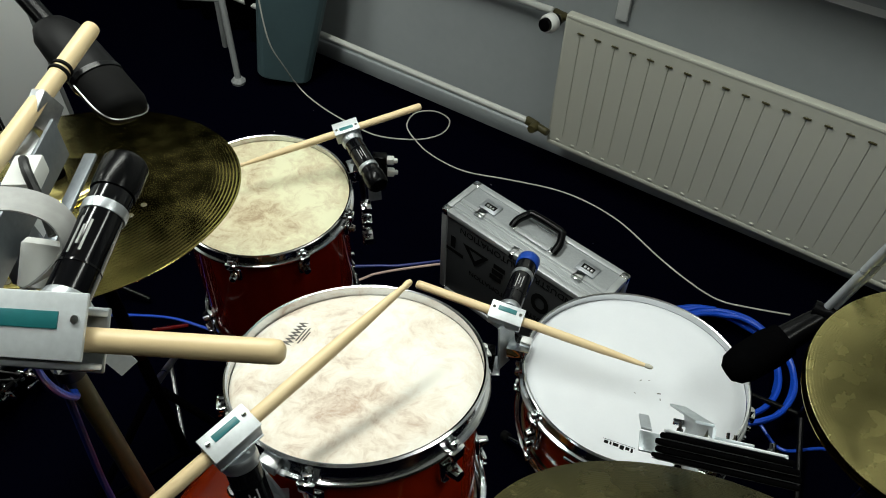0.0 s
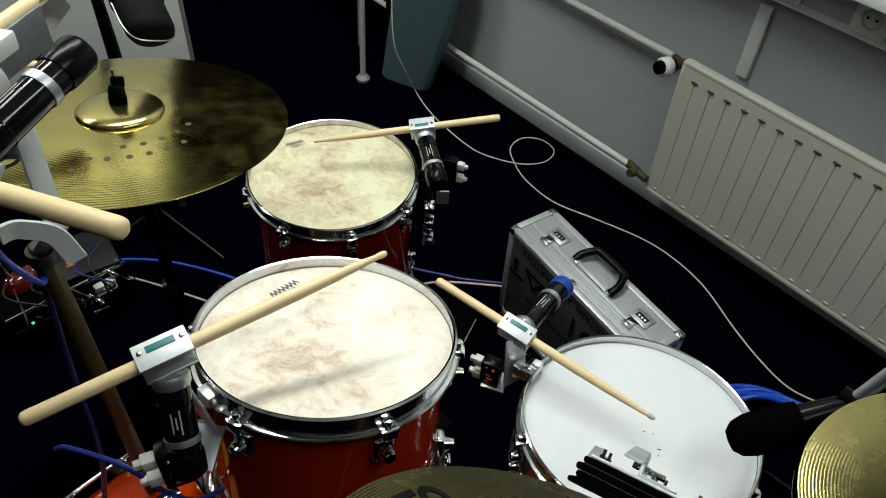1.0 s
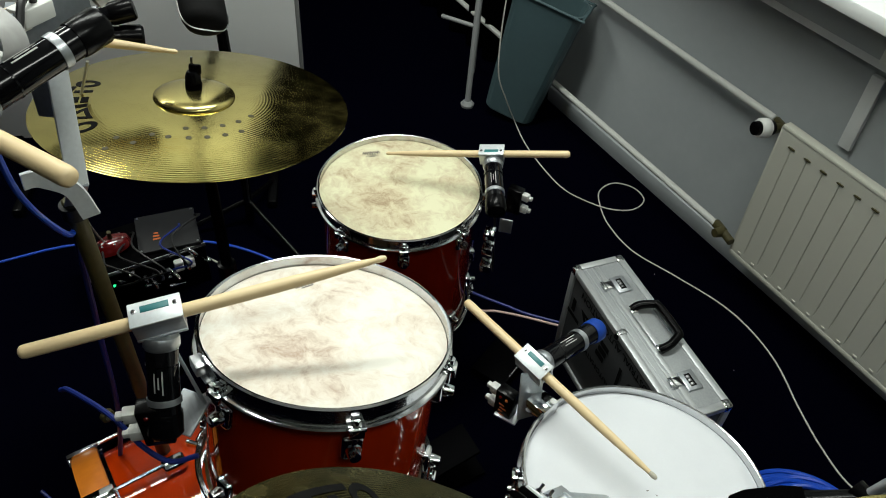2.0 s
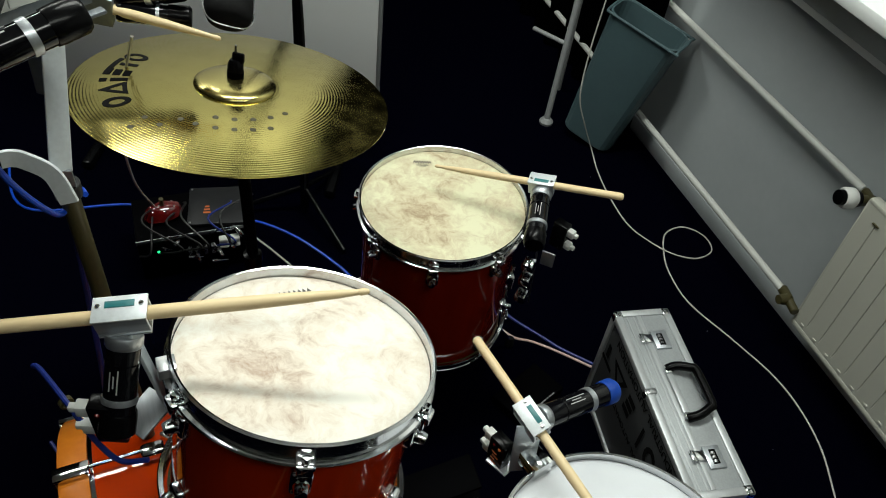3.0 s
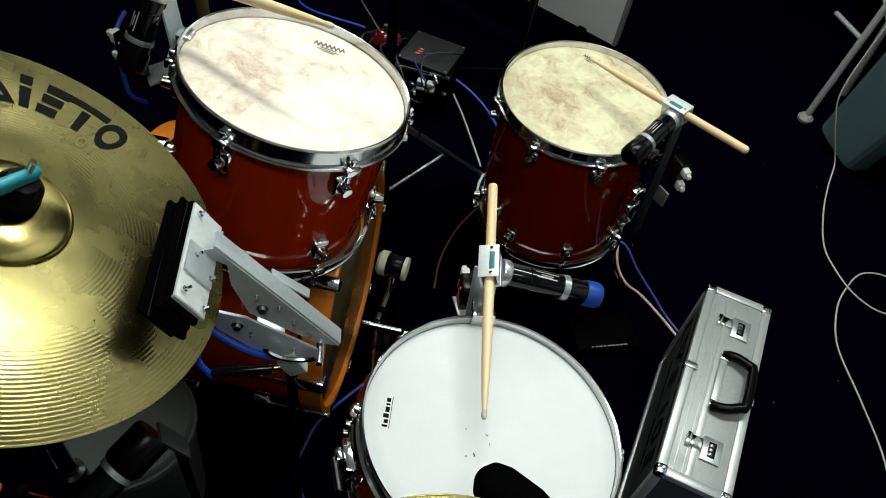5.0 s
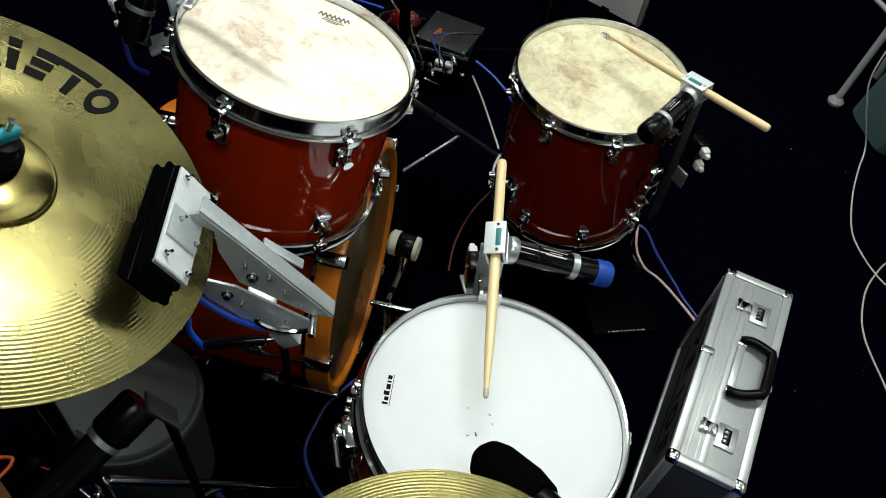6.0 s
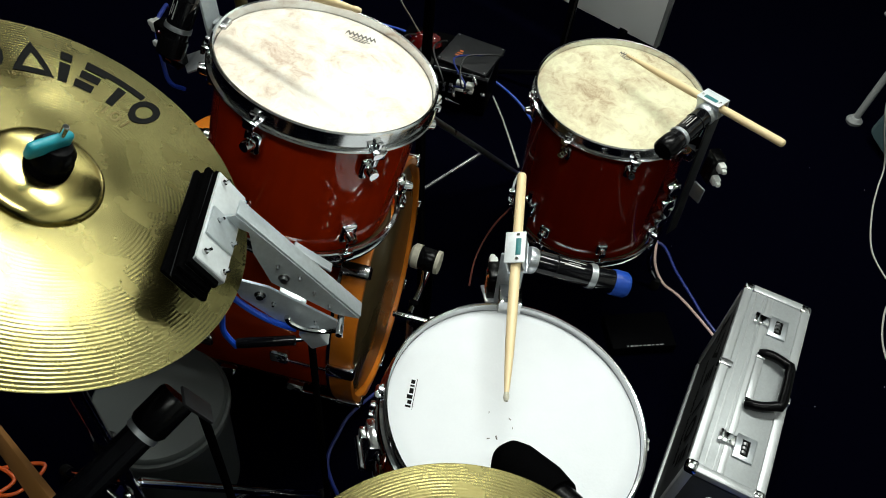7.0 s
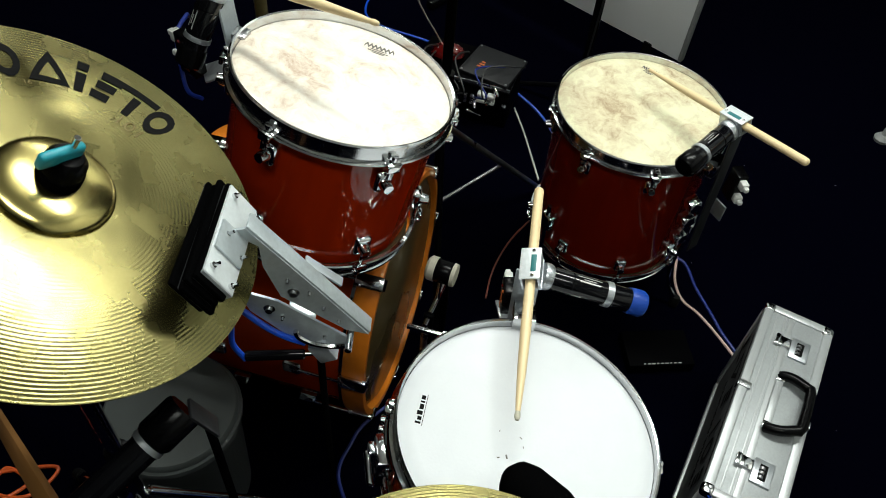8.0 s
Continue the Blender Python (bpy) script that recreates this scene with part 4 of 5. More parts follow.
nut(tilted(CR_C, *CR_N, -20) @ pose(0, 0, 0.030), "cymbal_nut", "black cymbal nut with a teal wing", 0.044, "plastic_black", "cyan_plastic")
nut(tilted(RIDE_C, *RIDE_N, 60) @ pose(0, 0, 0.032) @ Matrix.Diagonal((0.66, 0.66, 0.95, 1)), "cymbal_nut", "black wing nut holding the ride cymbal", 0.030, "plastic_black", "plastic_black")
# pole and two legs coloured black for shade; the lit leg stays steel
stand_legs("cymbal_stand", "metal cymbal stand under the ride, coloured dark for shade", (RIDE_C[0] + 0.0, RIDE_C[1] + 0.0, RIDE_C[2] + 0.01), 0.36, 142, mat="steel", pole_mat="box_black")
stand_legs("cymbal_stand", "chrome cymbal stand under the crash", (CR_C[0] + 0.03, CR_C[1] - 0.06, CR_C[2] - 0.16), 0.30, 15)
tilter = thing("cymbal_tilter", "chrome tilter that carries the crash cymbal", "tilter", pose(CR_C[0] + 0.03, CR_C[1] - 0.06, CR_C[2] - 0.17))
part("arm", rod(bm_(), (0, 0, 0), (-0.03, 0.06, 0.17), 0.006), "chrome", tilter)
part("ratchet", lathe(bm_(), [(0, -0.014), (0.018, -0.014), (0.02, 0), (0.018, 0.014), (0, 0.014)], 20, pose(0, 0, 0.0, 0, 90, 30)), "steel", tilter)

# ---------- sticks and their drives ----------


def stick(name_label, butt, tip, mat="wood", r=0.0077, tip_mat="wood"):
    """A drumstick along its own z, butt at the origin."""
    b, t = Vector(butt), Vector(tip)
    n = (t - b).length
    th = thing("drumstick", name_label, "drumstick", aim(b, t), "drumsticks")
    part("shaft", lathe(bm_(), [(0, 0), (r * 0.6, 0.0006), (r * 0.92, 0.003), (r, 0.007), (r, n * 0.66), (r * 0.86, n * 0.8), (r * 0.6, n * 0.92), (r * 0.42, n - 0.0135), (0, n - 0.0125)], 24), mat, th)
    part("tip", lathe(bm_(), [(0, n - 0.0138), (r * 0.41, n - 0.0136), (r * 0.5, n - 0.010), (r * 0.52, n - 0.006), (r * 0.36, n - 0.0015), (0, n)], 20), tip_mat, th)
    return th


def drive(label, butt, tip, s0, s1, motor_end, up, motor_r=0.0155, cap_mat="plastic_black", wide=1.0, shift=0.0, cap_at=0.76):
    """The clamp block on a stick from s0 to s1 along it (from the butt), with its motor."""
    b, t, e, u = Vector(butt), Vector(tip), Vector(motor_end), Vector(up)
    d = (t - b).normalized()
    c = b + d * (s0 + s1) / 2
    ln = s1 - s0
    m = axes(c, d, u.cross(d))
    th = thing("stick_drive", label, "drum robot", m, "stick drives")
    inv = m.inverted()
    for dy in (-1, 1):
        part("cheek", box(bm_(), ln, 0.004, 0.024, pose(0, dy * 0.0125 * wide, -0.001), 0.001), "alu", th)
    part("top_plate", box(bm_(), ln + 0.002, 0.031 * wide, 0.003, pose(0, shift, 0.0125), 0.001), "alu_lit", th)
    part("inlay", box(bm_(), ln * 0.56, 0.008 * wide, 0.0012, pose(0, 0.005 + 2.2 * shift, 0.0142), 0.0003), "teal", th, "teal inlay strip")
    for dx in (-1, 1):
        part("screw", lathe(bm_(), [(0, 0), (0.0028, 0), (0.0026, 0.0014), (0, 0.0018)], 12, pose(dx * (ln / 2 - 0.005), 0.004 + 2.2 * shift, 0.014)), "chrome", th)
    part("base_plate", box(bm_(), ln, 0.031 * wide, 0.004, pose(0, 0, -0.015), 0.001), "alu", th)
    el = inv @ e
    start = Vector((0, 0, -0.010)) + el.normalized() * 0.016
    L = (el - start).length
    fm = aim(start, el)
    part("gear_flange", lathe(bm_(), [(0, 0), (motor_r * 1.08, 0), (motor_r * 1.12, 0.002), (motor_r * 1.12, 0.010), (motor_r, 0.014), (0, 0.014)], 28, fm), "alu", th)
    mo = part("motor", lathe(bm_(), [(0, 0.012), (motor_r * 0.95, 0.012), (motor_r, 0.014), (motor_r, L * (cap_at + 0.02)), (0, L * (cap_at + 0.02))], 32, fm), "motor", th)
    part("ring", lathe(bm_(), [(motor_r * 0.9, L * 0.60), (motor_r * 1.06, L * 0.60), (motor_r * 1.08, L * 0.62), (motor_r * 1.08, L * 0.66), (motor_r * 0.9, L * 0.67)], 32, fm, closed=True), "alu", mo)
    part("cap", lathe(bm_(), [(0, L * cap_at), (motor_r * 1.08, L * cap_at), (motor_r * 1.12, L * (cap_at + 0.04)), (motor_r * 1.12, L * 0.97), (motor_r * 0.95, L), (0, L)], 32, fm), cap_mat, mo)
    face = fm.to_3x3().inverted() @ Vector((0, 0, 1))
    spin = math.degrees(math.atan2(face.y, face.x))
    for i, (along, frac) in enumerate(((0.26, 0.9), (0.20, 0.6), (0.24, 0.8))):
        part("label_bar", box(bm_(), 0.0006, 0.0016, L * along * frac, fm @ pose(0, 0, 0, 0, 0, spin + 14 * (i - 1)) @ pose(motor_r, 0, L * 0.42)), "ribbon", mo)
    part("seam", lathe(bm_(), [(motor_r * 0.9, L * 0.26), (motor_r * 1.04, L * 0.262), (motor_r * 1.04, L * 0.275), (motor_r * 0.9, L * 0.28)], 32, fm, closed=True), "motor", mo)
    return th


S1 = ((-0.287, 0.228, 0.978), (-0.226, 0.618, 1.002))
S3 = ((-0.371, 0.836, 0.676), (0.024, 0.923, 0.650))
S4 = ((-0.644, 1.252, 0.662), (-0.887, 0.940, 0.598))
S2 = ((-0.117, 0.334, 1.294), (-0.473, 0.151, 1.267))
S6 = ((-0.491, 0.506, 1.288), (-0.337, 0.139, 1.249))
stick("pale hickory drumstick clamped over the rack tom", *S1)
stick("pale hickory drumstick resting its pale tip on the snare", *S3, tip_mat="felt_white")
stick("pale hickory drumstick clamped over the floor tom", *S4)
stick("pale hickory drumstick with its thick butt free", *S2)
stick("pale hickory drumstick with two black rubber rings", *S6)
drive("aluminium clamp and black motor driving the rack tom stick", *S1, 0.113, 0.166, (-0.205, 0.335, 0.865), (0.15, 0, 1), motor_r=0.0175)
drive("aluminium clamp and blue-capped motor driving the snare stick", *S3, 0.132, 0.187, (-0.262, 1.045, 0.612), (0.35, -0.2, 0.9), motor_r=0.0185, cap_mat="cap_blue", cap_at=0.84)
drive("aluminium clamp and black motor driving the floor tom stick", *S4, 0.14, 0.192, (-0.612, 1.055, 0.600), (0.2, 0.0, 1), motor_r=0.0195)
drive("large aluminium clamp and black motor on a stand", *S2, 0.118, 0.19, (-0.318, 0.395, 1.296), (0.68, -0.2, 0.75), motor_r=0.0145, wide=1.3, shift=-0.007)
for s in (0.058, 0.064):
    p = Vector(S6[0]) + (Vector(S6[1]) - Vector(S6[0])).normalized() * s
    solo("rubber_ring", lathe(bm_(), [(0.0076, -0.0018), (0.0092, -0.0012), (0.0092, 0.0012), (0.0076, 0.0018)], 24, closed=True), "rubber", "black rubber ring round a drumstick", "rubber ring", m=aim(p, S6[1]))

# ---------- aluminium case ----------
CASE = axes((-0.383, 1.3485, 0), (0.455, -0.07, 0), (0.07, 0.455, 0))
CW, CD, CH = 0.470, 0.137, 0.317
case = thing("flight_case", "silver aluminium tool case standing on edge", "case", CASE)
# sides in a much darker grey than the silver top sheet
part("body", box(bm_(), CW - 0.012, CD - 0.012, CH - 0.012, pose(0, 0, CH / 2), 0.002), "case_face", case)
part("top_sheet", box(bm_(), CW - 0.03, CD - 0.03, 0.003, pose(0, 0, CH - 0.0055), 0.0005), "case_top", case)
for sy in (-1, 1):
    for z in (0.009, CH - 0.009):
        part("rail", box(bm_(), CW - 0.03, 0.018, 0.018, pose(0, sy * (CD / 2 - 0.009), z), 0.0035, 2), "case_rail", case)
for sx in (-1, 1):
    for z in (0.009, CH - 0.009):
        part("rail", box(bm_(), 0.018, CD - 0.03, 0.018, pose(sx * (CW / 2 - 0.009), 0, z), 0.0035, 2), "case_rail", case)
    for sy in (-1, 1):
        part("rail", box(bm_(), 0.018, 0.018, CH - 0.03, pose(sx * (CW / 2 - 0.009), sy * (CD / 2 - 0.009), CH / 2), 0.0035, 2), "case_rail", case)
for sx in (-1, 1):
    for sy in (-1, 1):
        for z, s in ((0.010, -1), (CH - 0.010, 1)):
            k = part("corner", box(bm_(), 0.024, 0.024, 0.022, pose(sx * (CW / 2 - 0.0105), sy * (CD / 2 - 0.0105), z), 0.007, 3), "chrome", case)
            part("rivet", lathe(bm_(), [(0, 0), (0.0045, 0), (0.003, 0.002), (0, 0.0025)], 10, pose(sx * (CW / 2 - 0.012), sy * (CD / 2 - 0.012), z + 0.0108 * s, 0 if s > 0 else 180)), "steel", k)
# lid seam: fluted extrusion strips
for j, yy in enumerate((-0.040, -0.024)):
    part("seam_rib", box(bm_(), CW - 0.036, 0.0035, 0.002, pose(0, yy, CH - 0.0036), 0.0008), "case_rail", case)
part("lid_edge", box(bm_(), CW - 0.036, 0.012, 0.003, pose(0, -0.012, CH - 0.0034), 0.001), "case_rail", case)
for lx in (-0.145, 0.150):
    lk = part("lock", box(bm_(), 0.05, 0.036, 0.006, pose(lx, 0.016, CH - 0.002), 0.0015), "alu", case)
    part("hasp", box(box(bm_(), 0.022, 0.030, 0.005, pose(lx - 0.004, -0.018, CH + 0.001), 0.0012), 0.026, 0.010, 0.009, pose(lx - 0.004, -0.028, CH + 0.001), 0.002), "chrome", lk)
    part("lock_window", box(bm_(), 0.032, 0.014, 0.0016, pose(lx, 0.016, CH + 0.0012), 0.0005), "ink", lk)
    for q in range(3):
        part("number_wheel", rod(bm_(), (lx - 0.010 + 0.009 * q, 0.014, CH + 0.0005), (lx - 0.004 + 0.009 * q, 0.014, CH + 0.0005), 0.005, seg=12), "steel", lk)
hd = part("handle", sweep(bm_(), [(-0.062, -0.004, CH + 0.004), (-0.063, 0.006, CH + 0.010), (-0.061, 0.022, CH + 0.014), (-0.050, 0.044, CH + 0.019), (-0.040, 0.052, CH + 0.020), (0.040, 0.052, CH + 0.020), (0.050, 0.044, CH + 0.019), (0.061, 0.022, CH + 0.014), (0.063, 0.006, CH + 0.010), (0.062, -0.004, CH + 0.004)], 0.0098, seg=10, steps=2), "plastic_black", case, "black plastic carrying handle")
part("hinge_bar", box(bm_(), 0.10, 0.014, 0.008, pose(0, -0.002, CH + 0.0015), 0.002), "case_rail", hd)
for hx in (-0.056, 0.056):
    part("hinge_clip", box(bm_(), 0.014, 0.018, 0.012, pose(hx, -0.002, CH + 0.003), 0.003), "chrome", hd)
for sy in (-1, 1):
    part("edge_clip", box(box(bm_(), 0.014, 0.022, 0.003, pose(0.012 * sy, sy * (CD / 2 - 0.011), CH + 0.001), 0.001), 0.014, 0.003, 0.02, pose(0.012 * sy, sy * (CD / 2 + 0.001), CH - 0.01), 0.001), "steel", case)
# printing on the broad side, upside down
FACE = pose(0, -CD / 2 + 0.005, 0, 90) @ pose(0, 0, 0, 0, 0, 180)
part("lettering", text_bmesh("INDUSTRIAL AUTOMATION", 0.028), "ink", case, "black printed words, upside down", FACE @ pose(0, -CH + 0.034, 0.0006), smooth=0)
for mx, kind, mw, mh in ((0.195, "slab", 0.05, 0.06), (0.12, "triangle", 0.085, 0.06), (0.048, "steps", 0.06, 0.06), (-0.03, "bar", 0.03, 0.07), (-0.085, "ring", 0.07, 0.07), (-0.15, "steps", 0.05, 0.07)):
    part("mark", plain_marks(bm_(), [(kind, mw)], mh), "ink", case, "large black printed shape", FACE @ pose(mx, -CH + 0.08, 0.0012), smooth=0)
part("lettering", text_bmesh("INDUSTRIAL AUTOMATION", 0.022), "ink", case, "black printed words, upside down", FACE @ pose(0, -CH + 0.17, 0.0006), smooth=0)

# ---------- drive for the ride, and the tall robot stand ----------
S5 = ((-0.917, 0.165, 1.069), (-0.757, 0.525, 1.009))
stick("pale hickory drumstick reaching over the ride cymbal", *S5)
drive("aluminium clamp with a black motor beside the ride cymbal", *S5, 0.15, 0.205, (-0.822, 0.486, 1.058), (0.2, 0, 1))
twin = thing("spare_motor", "black motor with a chrome ring on the ride mechanism", "motor", aim((-0.826, 0.385, 1.028), (-0.812, 0.49, 1.016)))
part("motor", lathe(bm_(), [(0, 0), (0.014, 0), (0.0155, 0.003), (0.0155, 0.075), (0, 0.075)], 28), "motor", twin)
part("cap", lathe(bm_(), [(0, 0.072), (0.017, 0.072), (0.0175, 0.078), (0.0175, 0.102), (0.014, 0.106), (0, 0.106)], 28), "plastic_black", twin)
part("ring", lathe(bm_(), [(0.014, 0.055), (0.0165, 0.055), (0.0165, 0.060), (0.014, 0.060)], 28, closed=True), "alu", twin)


def slab(p, q, width, thick, up, name, mat, parent, label=""):
    """A flat bar from p to q."""
    p, q = Vector(p), Vector(q)
    m = axes((p + q) / 2, q - p, up)
    return part(name, box(bm_(), (q - p).length, width, thick, m, min(0.0012, thick * 0.3)), mat, parent, label)


rs = thing("robot_stand", "dark brass pole carrying aluminium brackets and drives", "stand", pose(0, 0, 0))
part("pole", rod(bm_(), (-0.43, 0.322, 0.03), (-0.4255, 0.3212, 1.045), 0.0105), "brass_dark", rs)
for k in range(3):
    a = radians(100 + 120 * k)
    part("leg", rod(bm_(), (-0.43, 0.322, 0.06), (-0.43 + 0.14 * math.cos(a), 0.322 + 0.14 * math.sin(a), 0.006), 0.006), "box_black", rs)
part("clamp_ring", lathe(bm_(), [(0.0105, 0), (0.015, 0.001), (0.015, 0.018), (0.0105, 0.019)], 24, pose(-0.4265, 0.3213, 1.02)), "grey_dark", rs)
# upper strip in the paler copy, lower one in the darker copy
slab((-0.418, 0.352, 1.222), (-0.358, 0.334, 1.108), 0.021, 0.004, (-0.35, 0.93, 0), "bracket_strip", "alu_lit", rs, "wide grey aluminium strip")
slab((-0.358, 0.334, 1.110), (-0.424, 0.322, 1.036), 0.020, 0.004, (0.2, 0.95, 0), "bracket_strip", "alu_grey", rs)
part("bent_strip", sweep(bm_(), [(-0.349, 0.288, 1.137), (-0.351, 0.298, 1.136), (-0.350, 0.308, 1.132), (-0.343, 0.328, 1.118), (-0.337, 0.337, 1.085)], 0.0, steps=6, flat=(0.004, 0.018)), "alu_lit", rs)
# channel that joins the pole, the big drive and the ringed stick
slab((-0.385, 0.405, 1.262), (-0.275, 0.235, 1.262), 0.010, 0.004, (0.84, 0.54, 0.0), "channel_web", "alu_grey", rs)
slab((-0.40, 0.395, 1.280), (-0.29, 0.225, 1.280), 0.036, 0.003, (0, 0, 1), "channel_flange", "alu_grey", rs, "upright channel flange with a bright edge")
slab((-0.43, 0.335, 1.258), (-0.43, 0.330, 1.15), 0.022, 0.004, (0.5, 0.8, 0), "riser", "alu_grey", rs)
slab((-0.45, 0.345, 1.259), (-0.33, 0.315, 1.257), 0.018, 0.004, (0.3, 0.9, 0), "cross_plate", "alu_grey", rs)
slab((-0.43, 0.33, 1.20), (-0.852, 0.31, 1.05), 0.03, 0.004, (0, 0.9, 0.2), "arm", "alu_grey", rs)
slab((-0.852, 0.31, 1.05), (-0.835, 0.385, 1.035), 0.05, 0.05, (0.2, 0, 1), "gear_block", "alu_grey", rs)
slab((-0.445, 0.40, 1.262), (-0.455, 0.425, 1.275), 0.03, 0.012, (0, 0, 1), "stick_clip", "steel", rs)
slab((-0.455, 0.385, 1.262), (-0.405, 0.372, 1.262), 0.03, 0.004, (0.3, 0.9, 0), "stick_plate", "alu", rs)
conn = thing("cable_connector", "white plastic plug on the robot stand", "connector", axes((-0.368, 0.345, 1.292), (0.6, -0.8, 0.05), (0.8, 0.6, 0)))
part("housing", box(bm_(), 0.034, 0.020, 0.016, None, 0.002), "plastic_white", conn)
part("latch", box(bm_(), 0.020, 0.008, 0.012, pose(0.018, 0.004, -0.004), 0.002), "plastic_white", conn)
part("cable", sweep(bm_(), [(-0.005, 0, 0.006), (0.0, 0.004, 0.016), (0.016, 0.012, 0.018), (0.03, 0.02, 0.006), (0.05, 0.03, -0.01)], 0.0035, steps=5), "cable_black", conn)
solo("ribbon_cable", sweep(bm_(), [(-0.33, 0.235, 1.31), (-0.335, 0.27, 1.322), (-0.328, 0.305, 1.325), (-0.305, 0.325, 1.312), (-0.292, 0.322, 1.290), (-0.300, 0.300, 1.272), (-0.315, 0.285, 1.262)], 0, steps=6, flat=(0.022, 0.0012)), "ribbon", "flat grey ribbon cable looped over the drive", "cable")
plug2 = solo("cable_connector", lathe(bm_(), [(0.006, 0), (0.011, 0.001), (0.013, 0.03), (0.010, 0.034), (0.008, 0.03)], 18), "plastic_white", "white plastic sleeve hanging beside the drive", "connector", m=aim((-0.307, 0.293, 1.262), (-0.325, 0.33, 1.292)))

# ---------- brackets and control boxes by the drums ----------


def control_box(c, xdir, label):
    m = axes(c, xdir, (0, 0, 1))
    cb = thing("control_box", label, "control box", m, "control boxes")
    part("housing", box(bm_(), 0.034, 0.066, 0.022, None, 0.003), "plastic_black", cb)
    for i, (w, dx) in enumerate(((0.010, -0.002), (0.012, 0.001), (0.008, -0.003), (0.011, 0.0))):
        part("print_bar", box(bm_(), w, 0.0032, 0.0008, pose(dx, 0.004 - 0.0085 * i, 0.0112)), "orange_print", cb)
    part("led", lathe(bm_(), [(0, 0), (0.003, 0), (0.002, 0.002), (0, 0.0025)], 10, pose(-0.006, 0.022, 0.011)), "red_glass", cb)
    part("led", lathe(bm_(), [(0, 0), (0.003, 0), (0.002, 0.002), (0, 0.0025)], 10, pose(0.006, 0.022, 0.011)), "orange_print", cb)
    for py in (0.018, -0.016):
        pl = part("plug", box(bm_(), 0.016, 0.017, 0.014, pose(-0.024, py, 0.0), 0.002), "plastic_white", cb)
        part("plug_neck", box(bm_(), 0.010, 0.009, 0.009, pose(-0.035, py, 0.0), 0.002), "plastic_white", pl)
    return cb


control_box((-0.222, 0.330, 0.872), (0.3, 0.9, 0), "black control box with orange marks and white plugs")
control_box((-0.232, 0.843, 0.560), (0.75, 0.3, 0), "black control box with orange marks and white plugs")
control_box((-0.695, 1.165, 0.53), (-0.85, -0.5, 0), "black control box with white plugs on the floor tom")
mb = thing("mounting_bracket", "aluminium bracket fixing a drive to the tom hoop", "bracket", pose(0, 0, 0))
slab((-0.268, 0.367, 0.965), (-0.255, 0.385, 0.845), 0.04, 0.004, (1, 0.1, 0), "plate", "alu_plate", mb)
slab((-0.255, 0.385, 0.90), (-0.257, 0.405, 0.898), 0.022, 0.016, (1, 0, 0), "hoop_clamp", "steel", mb)
slab((-0.255, 0.383, 0.85), (-0.222, 0.345, 0.84), 0.04, 0.004, (0.8, 0.6, 0), "shelf", "alu", mb)
mb = thing("mounting_bracket", "aluminium bracket fixing a drive to the snare hoop", "bracket", pose(0, 0, 0))
slab((-0.212, 0.868, 0.655), (-0.205, 0.872, 0.535), 0.04, 0.004, (0.2, 1, 0), "plate", "alu_plate", mb)
slab((-0.205, 0.874, 0.585), (-0.168, 0.884, 0.588), 0.035, 0.028, (0, 1, 0), "hoop_clamp", "chrome", mb)
slab((-0.21, 0.86, 0.535), (-0.245, 0.84, 0.535), 0.04, 0.004, (0, 1, 0), "shelf", "alu", mb)
mb = thing("mounting_bracket", "aluminium bracket fixing a drive to the floor tom", "bracket", pose(0, 0, 0))
# this plate is coloured dark grey, unlike the other aluminium brackets
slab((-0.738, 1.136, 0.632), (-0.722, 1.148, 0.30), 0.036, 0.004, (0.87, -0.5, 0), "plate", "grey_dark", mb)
slab((-0.735, 1.136, 0.52), (-0.75, 1.11, 0.522), 0.045, 0.03, (1, 0.3, 0), "hoop_clamp", "chrome", mb)
for zz in (0.45, 0.405, 0.35):
    slab((-0.705, 1.118, zz), (-0.688, 1.10, zz - 0.006), 0.026, 0.024, (0, 0, 1), "clamp_block", "chrome", mb)
slab((-0.72, 1.15, 0.44), (-0.70, 1.172, 0.44), 0.04, 0.004, (0, 0, 1), "shelf", "alu", mb)

# ---------- damper that grips the crash ----------
DM = axes((0.118, 0.594, 0.953), (0.144, 0.048, 0.005), (-0.25, 0.75, -0.5))
dz = DM.to_3x3() @ Vector((0, 0, 1))
if dz.z < 0:
    DM = DM @ pose(0, 0, 0, 180)
damp = thing("cymbal_damper", "felt-lined aluminium clamp gripping the crash cymbal", "damper", DM)
flip = 1 if (DM.to_3x3() @ Vector((0, 1, 0))).y > 0 else -1
# the jaw leans further over than the lever arms
JAW = DM.inverted() @ axes((0.093, 0.604, 1.003), (0.144, 0.048, 0.005), (-0.14, 0.48, -0.84))
if (DM.to_3x3() @ JAW.to_3x3() @ Vector((0, 0, 1))).z < 0:
    JAW = JAW @ pose(0, 0, 0, 180)
for k, (zz, y0, y1, t, x0, x1) in enumerate(((-0.0050, -0.006, 0.034, 0.006, -0.008, 0.112), (-0.0120, -0.010, 0.032, 0.006, -0.012, 0.116), (-0.0190, -0.007, 0.036, 0.006, -0.010, 0.120), (-0.0258, -0.012, 0.032, 0.005, -0.014, 0.118))):
    part("felt_pad", box(bm_(), x1 - x0, y1 - y0, t, JAW @ pose((x0 + x1) / 2, (y0 + y1) / 2, zz, 1.2 * (k % 2), 0, 1.2 * (k % 3) - 1.2), 0.0022), "felt", damp)
    part("pad_backing", box(bm_(), x1 - x0 - 0.003, y1 - y0 - 0.003, 0.0009, JAW @ pose((x0 + x1) / 2, (y0 + y1) / 2, zz - t / 2 - 0.0004), 0.0002), "grey_dark", damp)
